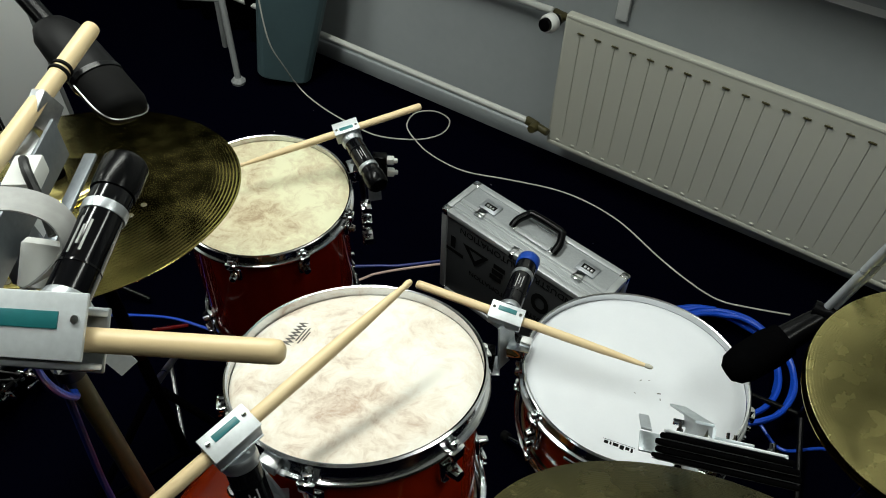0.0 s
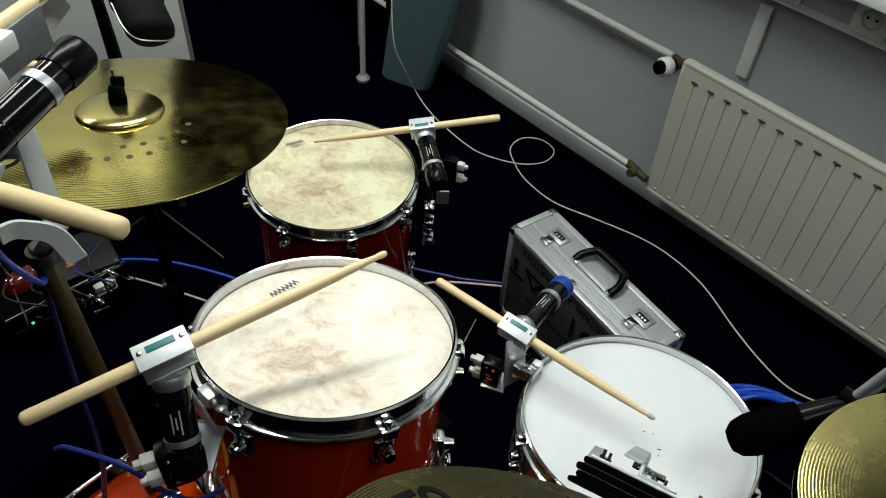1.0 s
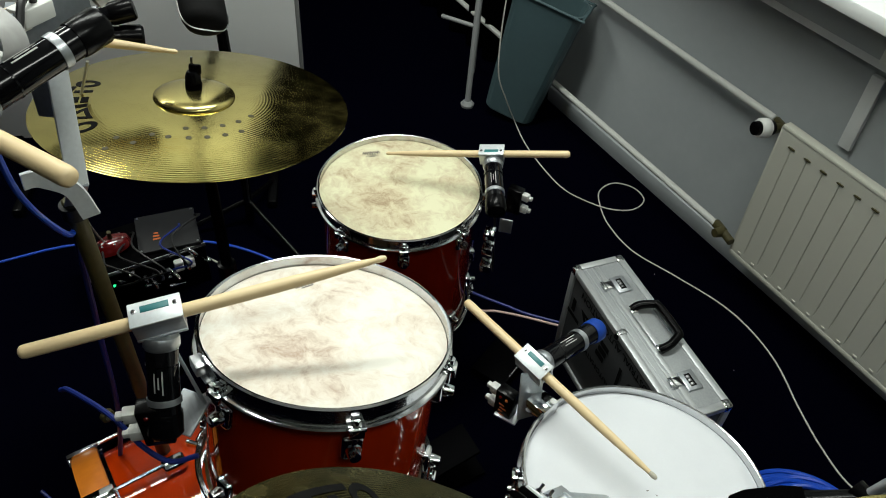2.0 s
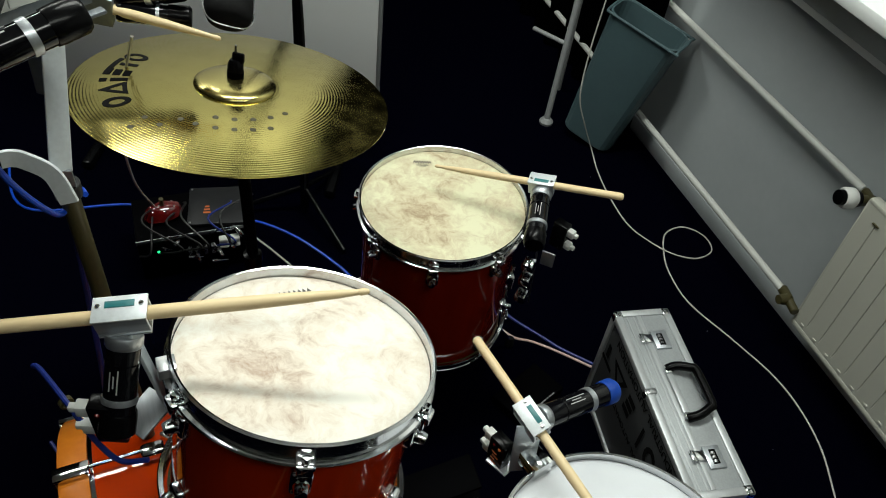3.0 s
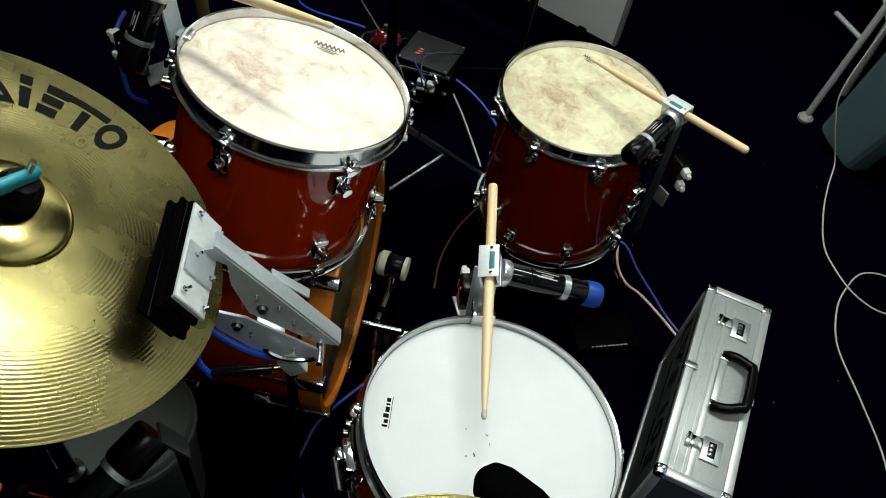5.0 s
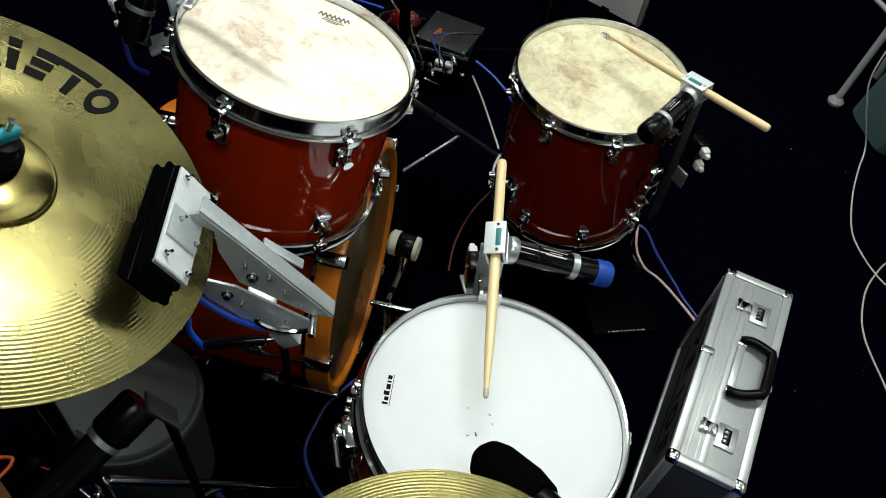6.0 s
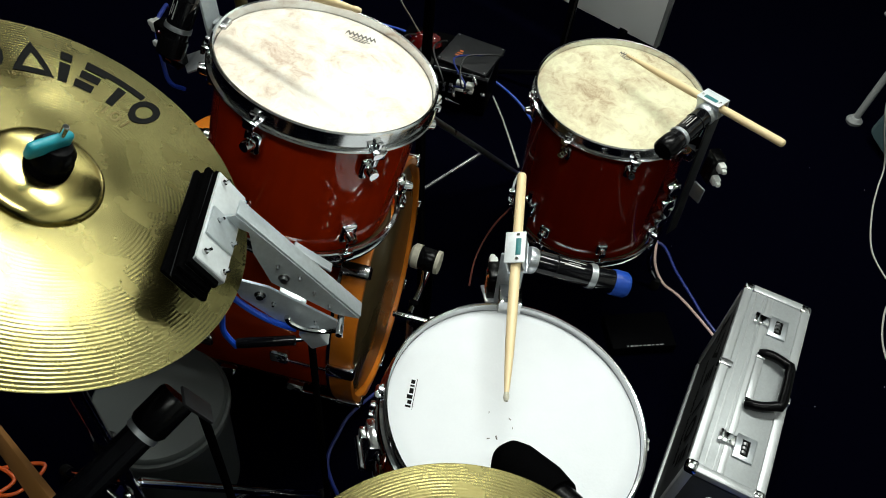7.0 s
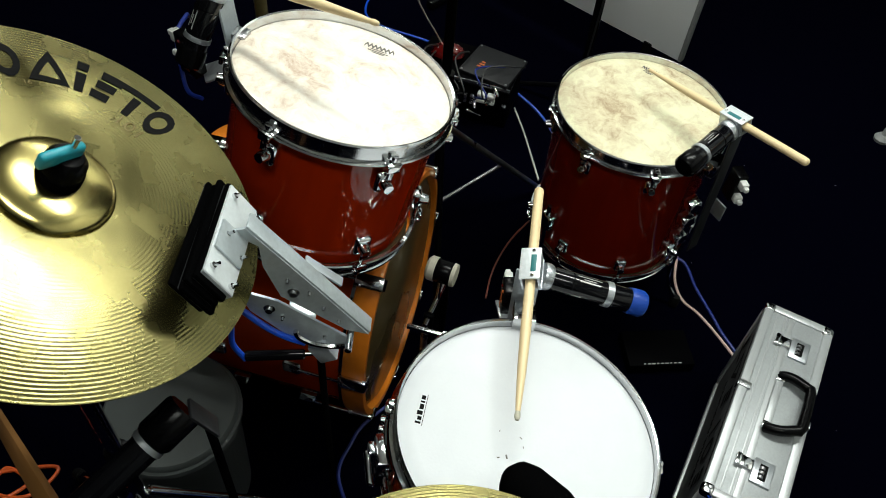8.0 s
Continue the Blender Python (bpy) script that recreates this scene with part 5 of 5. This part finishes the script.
# paler copy again: the jaw's bright reflection is put into its colour
part("jaw_plate", box(bm_(), 0.110, 0.040, 0.003, JAW @ pose(0.051, 0.016, 0), 0.0008), "alu_lit", damp, "milled jaw plate coloured bright for the light it catches")
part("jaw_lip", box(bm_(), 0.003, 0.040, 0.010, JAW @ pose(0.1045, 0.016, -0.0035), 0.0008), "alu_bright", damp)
for bx, by in ((0.006, 0.003), (0.010, 0.030), (0.094, 0.003), (0.098, 0.030), (0.052, 0.008), (0.064, 0.031)):
    part("bolt", lathe(bm_(), [(0, 0), (0.0030, 0), (0.0030, 0.003), (0.0016, 0.003), (0.0016, 0.009), (0, 0.009)], 8, JAW @ pose(bx, by, 0.0014)), "chrome", damp)


def web(name, x, pts, mat, label):
    """A plate standing across the damper at x, its outline as (y, z)."""
    return part(name, prism(bm_(), [(flip * y, z) for y, z in pts], 0.003, axes((x, 0, 0), (0, 1, 0), (0, 0, 1))), mat, damp, label)


upper = web("arm", 0.020, [(-0.004, 0.042), (0.009, 0.056), (0.0883, 0.0266), (0.188, -0.012), (0.164, -0.020), (0.082, -0.013), (0.046, 0.018), (0.030, 0.042)], "alu_plate", "tapered grey lever arm")
fl_a, fl_b = Vector((0.012, flip * 0.009, 0.0575)), Vector((0.012, flip * 0.188, -0.0105))
part("flange", box(bm_(), (fl_b - fl_a).length, 0.019, 0.003, axes((fl_a + fl_b) / 2, fl_b - fl_a, (1, 0, 0)), 0.0008), "alu_plate", upper)
part("foot", box(bm_(), 0.034, 0.036, 0.0028, JAW @ pose(0.058, 0.016, 0.003), 0.0008), "alu_plate", upper)
lower = web("arm", 0.024, [(0.040, -0.028), (0.066, -0.050), (0.126, -0.066), (0.176, -0.040), (0.168, -0.026), (0.082, -0.018)], "alu_plate", "tapered grey lever arm")
part("flange", box(bm_(), 0.052, 0.012, 0.003, axes((-0.03, flip * 0.122, -0.009), (0, flip * 0.048, -0.008), (1, 0, 0)), 0.0008), "alu_bright", lower)
part("cross_plate", box(bm_(), 0.058, 0.03, 0.003, pose(-0.004, flip * 0.115, -0.03, 20), 0.0008), "alu_plate", lower)
for ow, y, z, r in ((upper, 0.0891, 0.0012, 0.0062), (upper, 0.075, 0.015, 0.0022), (upper, 0.102, 0.012, 0.0022), (upper, 0.126, -0.001, 0.0022), (upper, 0.150, -0.011, 0.0022), (lower, 0.0803, -0.034, 0.0062), (lower, 0.098, -0.038, 0.0022), (lower, 0.150, -0.040, 0.0022)):
    part("bolt", lathe(bm_(), [(0, 0), (r, 0), (r, 0.002), (r * 0.62, 0.0022), (r * 0.62, 0.006), (0, 0.0065)], 14, pose(0.0215 if ow == upper else 0.0255, flip * y, z, 0, 90)), "steel", ow)
part("hinge_pin", rod(bm_(), (0.008, flip * 0.172, -0.024), (0.046, flip * 0.172, -0.024), 0.004), "chrome", damp)
part("hook", sweep(bm_(), [(0.036, flip * 0.116, -0.040), (0.037, flip * 0.124, -0.046), (0.037, flip * 0.142, -0.047), (0.036, flip * 0.160, -0.040), (0.036, flip * 0.171, -0.028)], 0.0032, steps=6), "chrome", damp)
part("pivot_block", box(bm_(), 0.018, 0.030, 0.022, pose(0.026, flip * 0.161, -0.062, -30), 0.002), "alu_bright", damp)
cyl = part("air_cylinder", rod(bm_(), (0.03, flip * 0.148, -0.080), (0.035, flip * 0.095, -0.118), 0.006), "motor", damp)
part("piston", rod(bm_(), (0.03, flip * 0.148, -0.080), (0.028, flip * 0.160, -0.070), 0.0025), "chrome", cyl)
W = lambda v: tuple(DM @ Vector(v))
solo("air_hose", sweep(bm_(), [W((0.03, flip * 0.055, -0.050)), W((0.03, flip * 0.085, -0.060)), W((0.03, flip * 0.112, -0.064)), W((0.03, flip * 0.138, -0.061))], 0.0036, steps=8), "cable_blue", "thin blue air hose on the damper", "hose")
solo("air_hose", sweep(bm_(), [W((0.03, flip * 0.05, -0.06)), W((0.032, flip * 0.062, -0.085)), W((0.034, flip * 0.075, -0.108)), W((0.035, flip * 0.098, -0.124))], 0.0034, steps=8), "cable_blue", "thin blue air hose curving under the damper", "hose")
# post that carries the damper
dp = thing("damper_post", "black steel post carrying the cymbal damper", "stand", pose(0, 0, 0))
hw = DM @ Vector((0.026, flip * 0.161, -0.070))
part("post", rod(bm_(), (hw.x, hw.y, 0.0), (hw.x, hw.y, hw.z), 0.0045), "felt", dp)
part("foot", box(bm_(), 0.16, 0.10, 0.012, pose(hw.x, hw.y, 0.006), 0.003), "box_black", dp)

# ---------- microphones ----------
MT, MU = Vector((-0.505, 0.520, 1.173)), Vector((-0.94, 0.166, 0.32)).normalized()
mic = thing("studio_microphone", "dark grey side-address studio microphone hanging head down", "microphone", aim(MT, MT + MU) @ pose(0, 0, 0, 0, 0, 20))
sq = Matrix.Diagonal((0.92, 0.68, 0.86, 1))
part("grille", lathe(bm_(), [(0, 0), (0.018, 0.001), (0.026, 0.006), (0.0295, 0.016), (0.0305, 0.062), (0, 0.062)], 40, sq), "rubber", mic, "fine black mesh grille")
part("grille_band", lathe(bm_(), [(0.0305, 0.060), (0.0322, 0.061), (0.0322, 0.068), (0.0305, 0.069)], 40, sq, closed=True), "plastic_black", mic)
part("body", lathe(bm_(), [(0, 0.062), (0.031, 0.062), (0.0312, 0.12), (0.029, 0.145), (0.022, 0.16), (0.013, 0.166), (0, 0.166)], 40, sq), "grey_mic", mic)
part("frame_wire", sweep(bm_(), [(-0.0288, 0, 0.057), (-0.0283, 0, 0.017), (-0.0197, 0, 0.0), (0, 0, -0.003), (0.0197, 0, 0.0), (0.0283, 0, 0.017), (0.0288, 0, 0.057)], 0.0008, seg=6, steps=6), "steel", mic, "thin bright frame wire")
part("badge", lathe(bm_(), [(0, 0), (0.004, 0), (0.0035, 0.001), (0, 0.001)], 14, pose(0, -0.0212, 0.088, 90)), "ink", mic)
part("swivel", rod(bm_(), (0, 0, 0.138), (0, 0, 0.205), 0.010), "plastic_black", mic)
ms = thing("microphone_stand", "black boom microphone stand with a hanging cable", "stand", pose(-1.45, 0.755, 0))
top = MT + MU * 0.2 - Vector((-1.45, 0.755, 0))
part("pole", rod(bm_(), (0, 0, 0.02), (0, 0, 1.36), 0.013), "plastic_black", ms)
part("boom", rod(bm_(), (-0.17, 0.04, 1.39), tuple(top), 0.008), "plastic_black", ms)
part("boom_joint", lathe(bm_(), [(0, -0.02), (0.02, -0.02), (0.022, 0), (0.02, 0.02), (0, 0.02)], 18, pose(0, 0, 1.36, 90)), "plastic_black", ms)
for k in range(3):
    a = radians(20 + 120 * k)
    part("leg", rod(bm_(), (0, 0, 0.10), (0.22 * math.cos(a), 0.22 * math.sin(a), 0.012), 0.008), "plastic_black", ms)
part("cable", sweep(bm_(), [tuple(top), (0.35, -0.12, 1.2), (0.05, -0.02, 1.0), (0.02, 0.01, 0.6), (0.015, 0, 0.1)], 0.003, steps=8), "cable_black", ms)

sm0, sm1 = Vector((0.122, 0.936, 0.703)), Vector((0.212, 1.066, 0.775))
smic = thing("drum_microphone", "black foam-covered microphone over the snare rim", "microphone", aim(sm0, sm1))
part("windscreen", lathe(bm_(), [(0, 0), (0.014, 0.002), (0.024, 0.012), (0.029, 0.03), (0.030, 0.075), (0.026, 0.10), (0, 0.10)], 28), "felt", smic, "black foam windscreen")
part("body", lathe(bm_(), [(0, 0.09), (0.022, 0.09), (0.018, 0.15), (0.012, 0.185), (0, 0.185)], 24), "plastic_black", smic)
bs = thing("microphone_stand", "chrome boom arm coloured bright, holding the snare microphone", "stand", pose(0.33, 1.42, 0))
bt0 = Vector((0.203, 1.060, 0.780)) - Vector((0.33, 1.42, 0))
bt1 = Vector((0.245, 1.100, 0.985)) - Vector((0.33, 1.42, 0))
# lighter aluminium colour stands in for bright reflections on the chrome
part("arm", rod(bm_(), bt0, bt1, 0.006), "alu_bright", bs)
part("arm", rod(bm_(), bt0 + Vector((0.012, 0.006, 0.012)), bt1 + Vector((0.012, 0.006, 0)), 0.004), "alu_bright", bs)
part("joint", lathe(bm_(), [(0, -0.014), (0.013, -0.014), (0.013, 0.014), (0, 0.014)], 16, Matrix.Translation(bt0) @ pose(0, 0, 0, 0, 90)), "plastic_black", bs)
part("brace", rod(bm_(), bt1, (0, 0, 0.99), 0.007), "chrome", bs)
part("pole", rod(bm_(), (0, 0, 0.02), (0, 0, 1.0), 0.009), "plastic_black", bs)
for k in range(3):
    a = radians(50 + 120 * k)
    part("leg", rod(bm_(), (0, 0, 0.08), (0.2 * math.cos(a), 0.2 * math.sin(a), 0.01), 0.007), "plastic_black", bs)

# lower motor behind the crash, with its bracket
lm0, lm1 = Vector((0.252, 0.606, 0.826)), Vector((0.318, 0.575, 0.800))
lm = thing("lower_motor", "black motor with a chrome ring under the crash cymbal", "motor", aim(lm0, lm1))
part("motor", lathe(bm_(), [(0, 0.03), (0.0165, 0.03), (0.0165, 0.17), (0.014, 0.176), (0, 0.176)], 28), "motor", lm)
part("cap", lathe(bm_(), [(0, -0.012), (0.019, -0.012), (0.021, -0.008), (0.021, 0.028), (0.018, 0.033), (0, 0.033)], 10), "plastic_black", lm)
part("ring", lathe(bm_(), [(0.015, 0.033), (0.0185, 0.033), (0.0185, 0.039), (0.015, 0.039)], 28, closed=True), "alu", lm)
lp = thing("motor_post", "aluminium plate on a thin post holding a motor", "bracket", pose(0, 0, 0))
slab((0.243, 0.618, 0.838), (0.232, 0.635, 0.79), 0.024, 0.004, (0.5, 0.4, 0), "plate", "grey_dark", lp)
part("post", rod(bm_(), (0.236, 0.628, 0.0), (0.236, 0.628, 0.80), 0.005), "felt", lp)
part("foot", box(bm_(), 0.14, 0.14, 0.01, pose(0.236, 0.628, 0.005), 0.002), "box_black", lp)
tub = thing("grey_tub", "matt grey round plastic tub standing on the carpet", "tub", pose(0.05, 0.35, 0))
part("tub_body", lathe(bm_(), [(0, 0.004), (0.09, 0.004), (0.10, 0.02), (0.11, 0.30), (0.114, 0.305), (0.114, 0.32), (0.11, 0.325), (0.0, 0.335)], 48), "grey_shell", tub)
part("rim", lathe(bm_(), [(0.11, 0.296), (0.119, 0.298), (0.119, 0.31), (0.11, 0.312)], 48, closed=True), "grey_shell", tub)
plank = solo("wooden_batten", box(bm_(), 0.022, 0.012, 1.122, pose(0, 0, 0.561), 0.002), "wood_old", "worn brown wooden batten leaning upright", "batten", m=aim((0.035, -0.226, 0.000), (0.343, 0.473, 0.678), 40))

# ---------- floor clutter ----------
amp = thing("control_unit", "black metal control unit with a green lamp", "electronics", pose(-1.352, 0.425, 0, 0, 0, 2))
part("housing", box(bm_(), 0.17, 0.30, 0.145, pose(0, 0, 0.0755), 0.004), "box_black", amp)
part("lid_edge", box(bm_(), 0.172, 0.302, 0.004, pose(0, 0, 0.135), 0.001), "grey_dark", amp)
part("front_frame", box(bm_(), 0.003, 0.302, 0.010, pose(0.0865, 0, 0.144), 0.001), "steel", amp)
part("lamp", lathe(bm_(), [(0, 0), (0.004, 0), (0.003, 0.003), (0, 0.004)], 12, pose(0.0855, -0.10, 0.10, 0, 90)), "led_green", amp)
for py in (0.07, 0.10):
    part("plug", box(bm_(), 0.02, 0.024, 0.012, pose(0.094, py, 0.115), 0.003), "plastic_white", amp)
    part("plug", box(bm_(), 0.02, 0.024, 0.012, pose(0.094, py, 0.095), 0.003), "plastic_white", amp)
for py in (-0.02, 0.0, 0.02, 0.04):
    part("terminal", box(bm_(), 0.012, 0.010, 0.03, pose(0.090, py, 0.085), 0.002), "steel", amp)
unit2 = thing("control_unit", "small dark grey metal box with an orange mark", "electronics", pose(-1.352, 0.50, 0.148, 0, 0, -8))
part("housing", box(bm_(), 0.15, 0.16, 0.012, pose(0, 0, 0.006), 0.002), "grey_dark", unit2)
for sx, sy in ((-0.068, -0.073), (0.068, -0.073), (-0.068, 0.073), (0.068, 0.073)):
    part("screw", lathe(bm_(), [(0, 0), (0.0035, 0), (0.003, 0.0016), (0, 0.002)], 10, pose(sx, sy, 0.0118)), "steel", unit2)
for i in range(3):
    part("print_bar", box(bm_(), 0.006, 0.02 - 0.004 * i, 0.0008, pose(0.03 - 0.012 * i, -0.03, 0.0126)), "orange_print", unit2)
toy = thing("red_device", "glossy red device with chrome studs", "device", pose(-1.345, 0.355, 0.148, 0, 0, 15))
part("body", lathe(bm_(), [(0, 0), (0.034, 0), (0.042, 0.012), (0.036, 0.032), (0.018, 0.044), (0, 0.046)], 24, Matrix.Diagonal((0.8, 1.25, 1, 1))), "red_glass", toy)
for k in range(6):
    a = radians(60 * k)
    part("stud", lathe(bm_(), [(0, 0), (0.005, 0), (0.004, 0.006), (0, 0.008)], 10, pose(0.020 * math.cos(a), 0.032 * math.sin(a), 0.032)), "chrome", toy)
part("knob", rod(bm_(), (0, 0, 0.04), (0.005, 0, 0.07), 0.006), "brass_dark", toy)
# plugs hanging in the tangle in front of the units
random.seed(8)
jack = mesh_of(lathe(bm_(), [(0, 0), (0.004, 0.001), (0.0065, 0.006), (0.0065, 0.024), (0.0045, 0.030), (0.0028, 0.031), (0.0028, 0.052), (0, 0.055)], 14), "jack_plug", "chrome")
for k in range(9):
    o = new("jack_plug", jack)
    y = 0.34 + 0.03 * k
    p = (-1.245 + random.uniform(-0.01, 0.03), y, random.uniform(0.05, 0.13))
    o.matrix_world = aim(p, (p[0] - random.uniform(0.02, 0.08), p[1] + random.uniform(-0.08, 0.08), p[2] + random.uniform(-0.05, 0.06)))
    tagged(o, "chrome jack plug dangling in front of the control unit", "plug", "jack plugs")
# tangle of leads over the units
random.seed(5)
for k, mt in enumerate(("cable_black", "cable_black", "cable_black", "cable_black", "cable_navy", "cable_black")):
    y = 0.30 + 0.05 * k
    z0 = 0.175 if k % 2 else 0.16
    solo("lead", sweep(bm_(), [(-1.255, y - 0.02, 0.10), (-1.21, y + random.uniform(-0.05, 0.05), 0.15), (-1.28, y + random.uniform(-0.05, 0.05), z0 + 0.02), (-1.36, y + random.uniform(-0.06, 0.06), z0), (-1.46, y + random.uniform(-0.1, 0.1), 0.08), (-1.52, y + random.uniform(-0.1, 0.1), 0.008)], 0.0028, seg=6, steps=6), mt, "thin lead draped over the control units", "cable", group="leads")
hang = solo("lead", sweep(bm_(), [(-0.80, 0.40, 1.0), (-0.95, 0.34, 0.75), (-1.15, 0.32, 0.45), (-1.30, 0.33, 0.25), (-1.34, 0.34, 0.19)], 0.0025, seg=6, steps=6), "cable_grey", "thin white lead hanging from the ride mechanism", "cable", group="leads")

solo("long_cable", sweep(bm_(), [(0.227, 1.777, 0.004), (0.131, 1.74, 0.004), (0.042, 1.715, 0.004), (-0.057, 1.734, 0.004), (-0.168, 1.775, 0.004), (-0.304, 1.835, 0.004), (-0.429, 1.858, 0.004), (-0.543, 1.85, 0.004), (-0.683, 1.807, 0.004), (-0.824, 1.76, 0.004), (-0.948, 1.765, 0.004), (-1.037, 1.797, 0.004), (-1.104, 1.843, 0.005), (-1.119, 1.916, 0.004), (-1.068, 1.963, 0.004), (-1.002, 1.952, 0.004), (-0.98, 1.883, 0.006), (-1.014, 1.813, 0.009), (-1.094, 1.764, 0.006), (-1.181, 1.739, 0.004), (-1.32, 1.745, 0.004), (-1.44, 1.765, 0.004), (-1.52, 1.775, 0.03), (-1.515, 1.71, 0.16), (-1.52, 1.67, 0.27), (-1.545, 1.68, 0.42), (-1.56, 1.70, 0.60), (-1.58, 1.72, 0.8)], 0.0024, seg=8, steps=8), "cable_grey", "long pale grey cable snaking over the carpet in a loop", "cable")
for k in range(7):
    r, ph = 0.175 - 0.007 * (k % 4), 0.5 * k
    solo("air_hose", sweep(bm_(), [(0.09 + 0.008 * k + r * math.cos(radians(a) + ph), 1.50 - 0.006 * k + r * math.sin(radians(a) + ph), 0.008 + 0.011 * k + 0.004 * math.sin(a * 0.02 * (k + 1))) for a in range(0, 361 if k else 330, 15)], 0.0068, seg=8, steps=3), "cable_blue", "coil of bright blue air hose on the carpet", "hose", group="hose coil")
FLOOR_LINES = [
    ("cable_blue", 0.004, [(0.26, 1.40), (0.33, 1.36), (0.42, 1.423), (0.6, 1.5)], "blue air hose on the carpet"),
    ("cable_navy", 0.004, [(0.22, 1.10), (0.05, 0.75), (-0.057, 0.607), (-0.15, 0.592), (-0.215, 0.605), (-0.32, 0.66)], "dark blue hose under the snare"),
    ("cable_navy", 0.004, [(-0.930, 1.100), (-0.964, 1.178), (-0.882, 1.231), (-0.806, 1.285), (-0.749, 1.327), (-0.600, 1.470)], "dark blue cable behind the floor tom"),
    ("cable_pink", 0.0035, [(-0.972, 1.166), (-0.888, 1.174), (-0.830, 1.203), (-0.800, 1.252), (-0.728, 1.330), (-0.580, 1.470)], "pinkish white cable behind the floor tom"),
    ("cable_blue", 0.004, [(-1.9, -0.1), (-1.629, -0.037), (-1.578, 0.269), (-1.42, 0.62), (-1.2, 0.80), (-1.02, 0.86)], "blue air hose running across the carpet"),
    ("cable_grey", 0.003, [(-1.38, 0.58), (-1.30, 0.63), (-1.22, 0.675), (-1.1, 0.74)], "pale cable by the control unit"),
    ("cable_navy", 0.0055, [(-0.16, 0.22), (-0.045, 0.283), (0.005, 0.35), (0.048, 0.445), (0.12, 0.6)], "dark blue hose in front of the tub"),
    ("cable_orange", 0.004, [(0.19, -0.05), (0.13, 0.062), (0.20, 0.05), (0.22, -0.02), (0.17, -0.03), (0.18, 0.03), (0.24, 0.0)], "tangled orange cable on the carpet"),
]
for mt, r, pts, lab in FLOOR_LINES:
    solo("floor_cable", sweep(bm_(), [(x, y, r) for x, y in pts], r, seg=8, steps=8), mt, lab, "cable")
for pts in ([(-0.805, 0.778, 0.140), (-0.780, 0.749, 0.090), (-0.752, 0.731, 0.040), (-0.705, 0.725, 0.008), (-0.633, 0.735, 0.004)], [(-0.783, 0.813, 0.120), (-0.798, 0.846, 0.060), (-0.813, 0.900, 0.020), (-0.830, 1.006, 0.006)]):
    solo("lead", sweep(bm_(), pts, 0.0024, seg=6, steps=8), "cable_red", "thin reddish lead hanging from the floor tom", "cable", group="leads")
# hoses hanging from the robot stand and the tom bracket
solo("air_hose", sweep(bm_(), [(-0.345, 0.240, 0.835), (-0.325, 0.252, 0.850), (-0.253, 0.287, 0.870), (-0.222, 0.308, 0.835), (-0.20, 0.33, 0.82), (-0.19, 0.36, 0.825)], 0.0032, steps=8), "cable_navy", "blue air hose at the tom drive", "hose")
solo("cable_tie", lathe(bm_(), [(0.0045, -0.004), (0.008, -0.003), (0.008, 0.003), (0.0045, 0.004)], 14, closed=True), "brass_dark", "small yellow tie on a hose", "cable tie", m=aim((-0.262, 0.283, 0.862), (-0.23, 0.298, 0.862)))
solo("air_hose", sweep(bm_(), [(-0.33, 0.28, 1.25), (-0.36, 0.28, 1.12), (-0.40, 0.305, 1.02), (-0.436, 0.318, 1.0), (-0.447, 0.33, 1.01), (-0.425, 0.338, 1.02)], 0.0034, steps=8), "cable_blue", "blue air hose tied round the pole", "hose")
solo("air_hose", sweep(bm_(), [(-0.445, 0.315, 1.0), (-0.455, 0.297, 0.8), (-0.45, 0.277, 0.6), (-0.52, 0.22, 0.3), (-0.6, 0.15, 0.02), (-0.8, 0.05, 0.006)], 0.004, steps=8), "cable_navy", "dark blue hose hanging down beside the bass drum", "hose")
dev = thing("foot_device", "flat black device with white marks on the carpet", "device", axes((-0.64, 1.165, 0), (-0.052, 0.11, 0), (-0.11, -0.052, 0)))
part("housing", box(bm_(), 0.16, 0.10, 0.03, pose(0, 0, 0.015), 0.004), "box_black", dev)
for i in range(9):
    part("print_bar", box(bm_(), 0.005 + 0.002 * (i % 3), 0.0032, 0.0008, pose(-0.042 + 0.0105 * i, -0.045, 0.0303)), "ribbon", dev)
bar = thing("footrest", "narrow chrome bar by the bass pedal", "bar", pose(0, 0, 0))
part("bar", rod(bm_(), (-0.285, 0.655, 0.30), (-0.292, 0.735, 0.30), 0.006), "chrome", bar)
part("post", rod(bm_(), (-0.288, 0.69, 0.0), (-0.288, 0.69, 0.30), 0.007), "steel", bar)
solo("felt_tip_pen", rod(bm_(), (-1.165, 0.765, 0.006), (-1.10, 0.83, 0.006), 0.006), "red_glass", "glossy red pen lying on the carpet", "pen")
# lint on the carpet
random.seed(11)
bm = bm_()
for k in range(16):
    x, y = random.uniform(-1.6, 0.4), random.uniform(1.0, 1.9)
    box(bm, random.uniform(0.0015, 0.003), 0.0015, 0.001, pose(x, y, 0.0006, 0, 0, random.uniform(0, 180)))
solo("lint", bm, "cable_grey", "pale specks of lint on the dark carpet", "lint", "stuff")
# flat band added where light falls across the carpet
solo("fabric_strap", box(bm_(), 0.46, 0.055, 0.004, pose(-0.06, 0.255, 0.003), 0.0015), "strap", "flat navy band standing in for a lit strip of carpet", "strap")
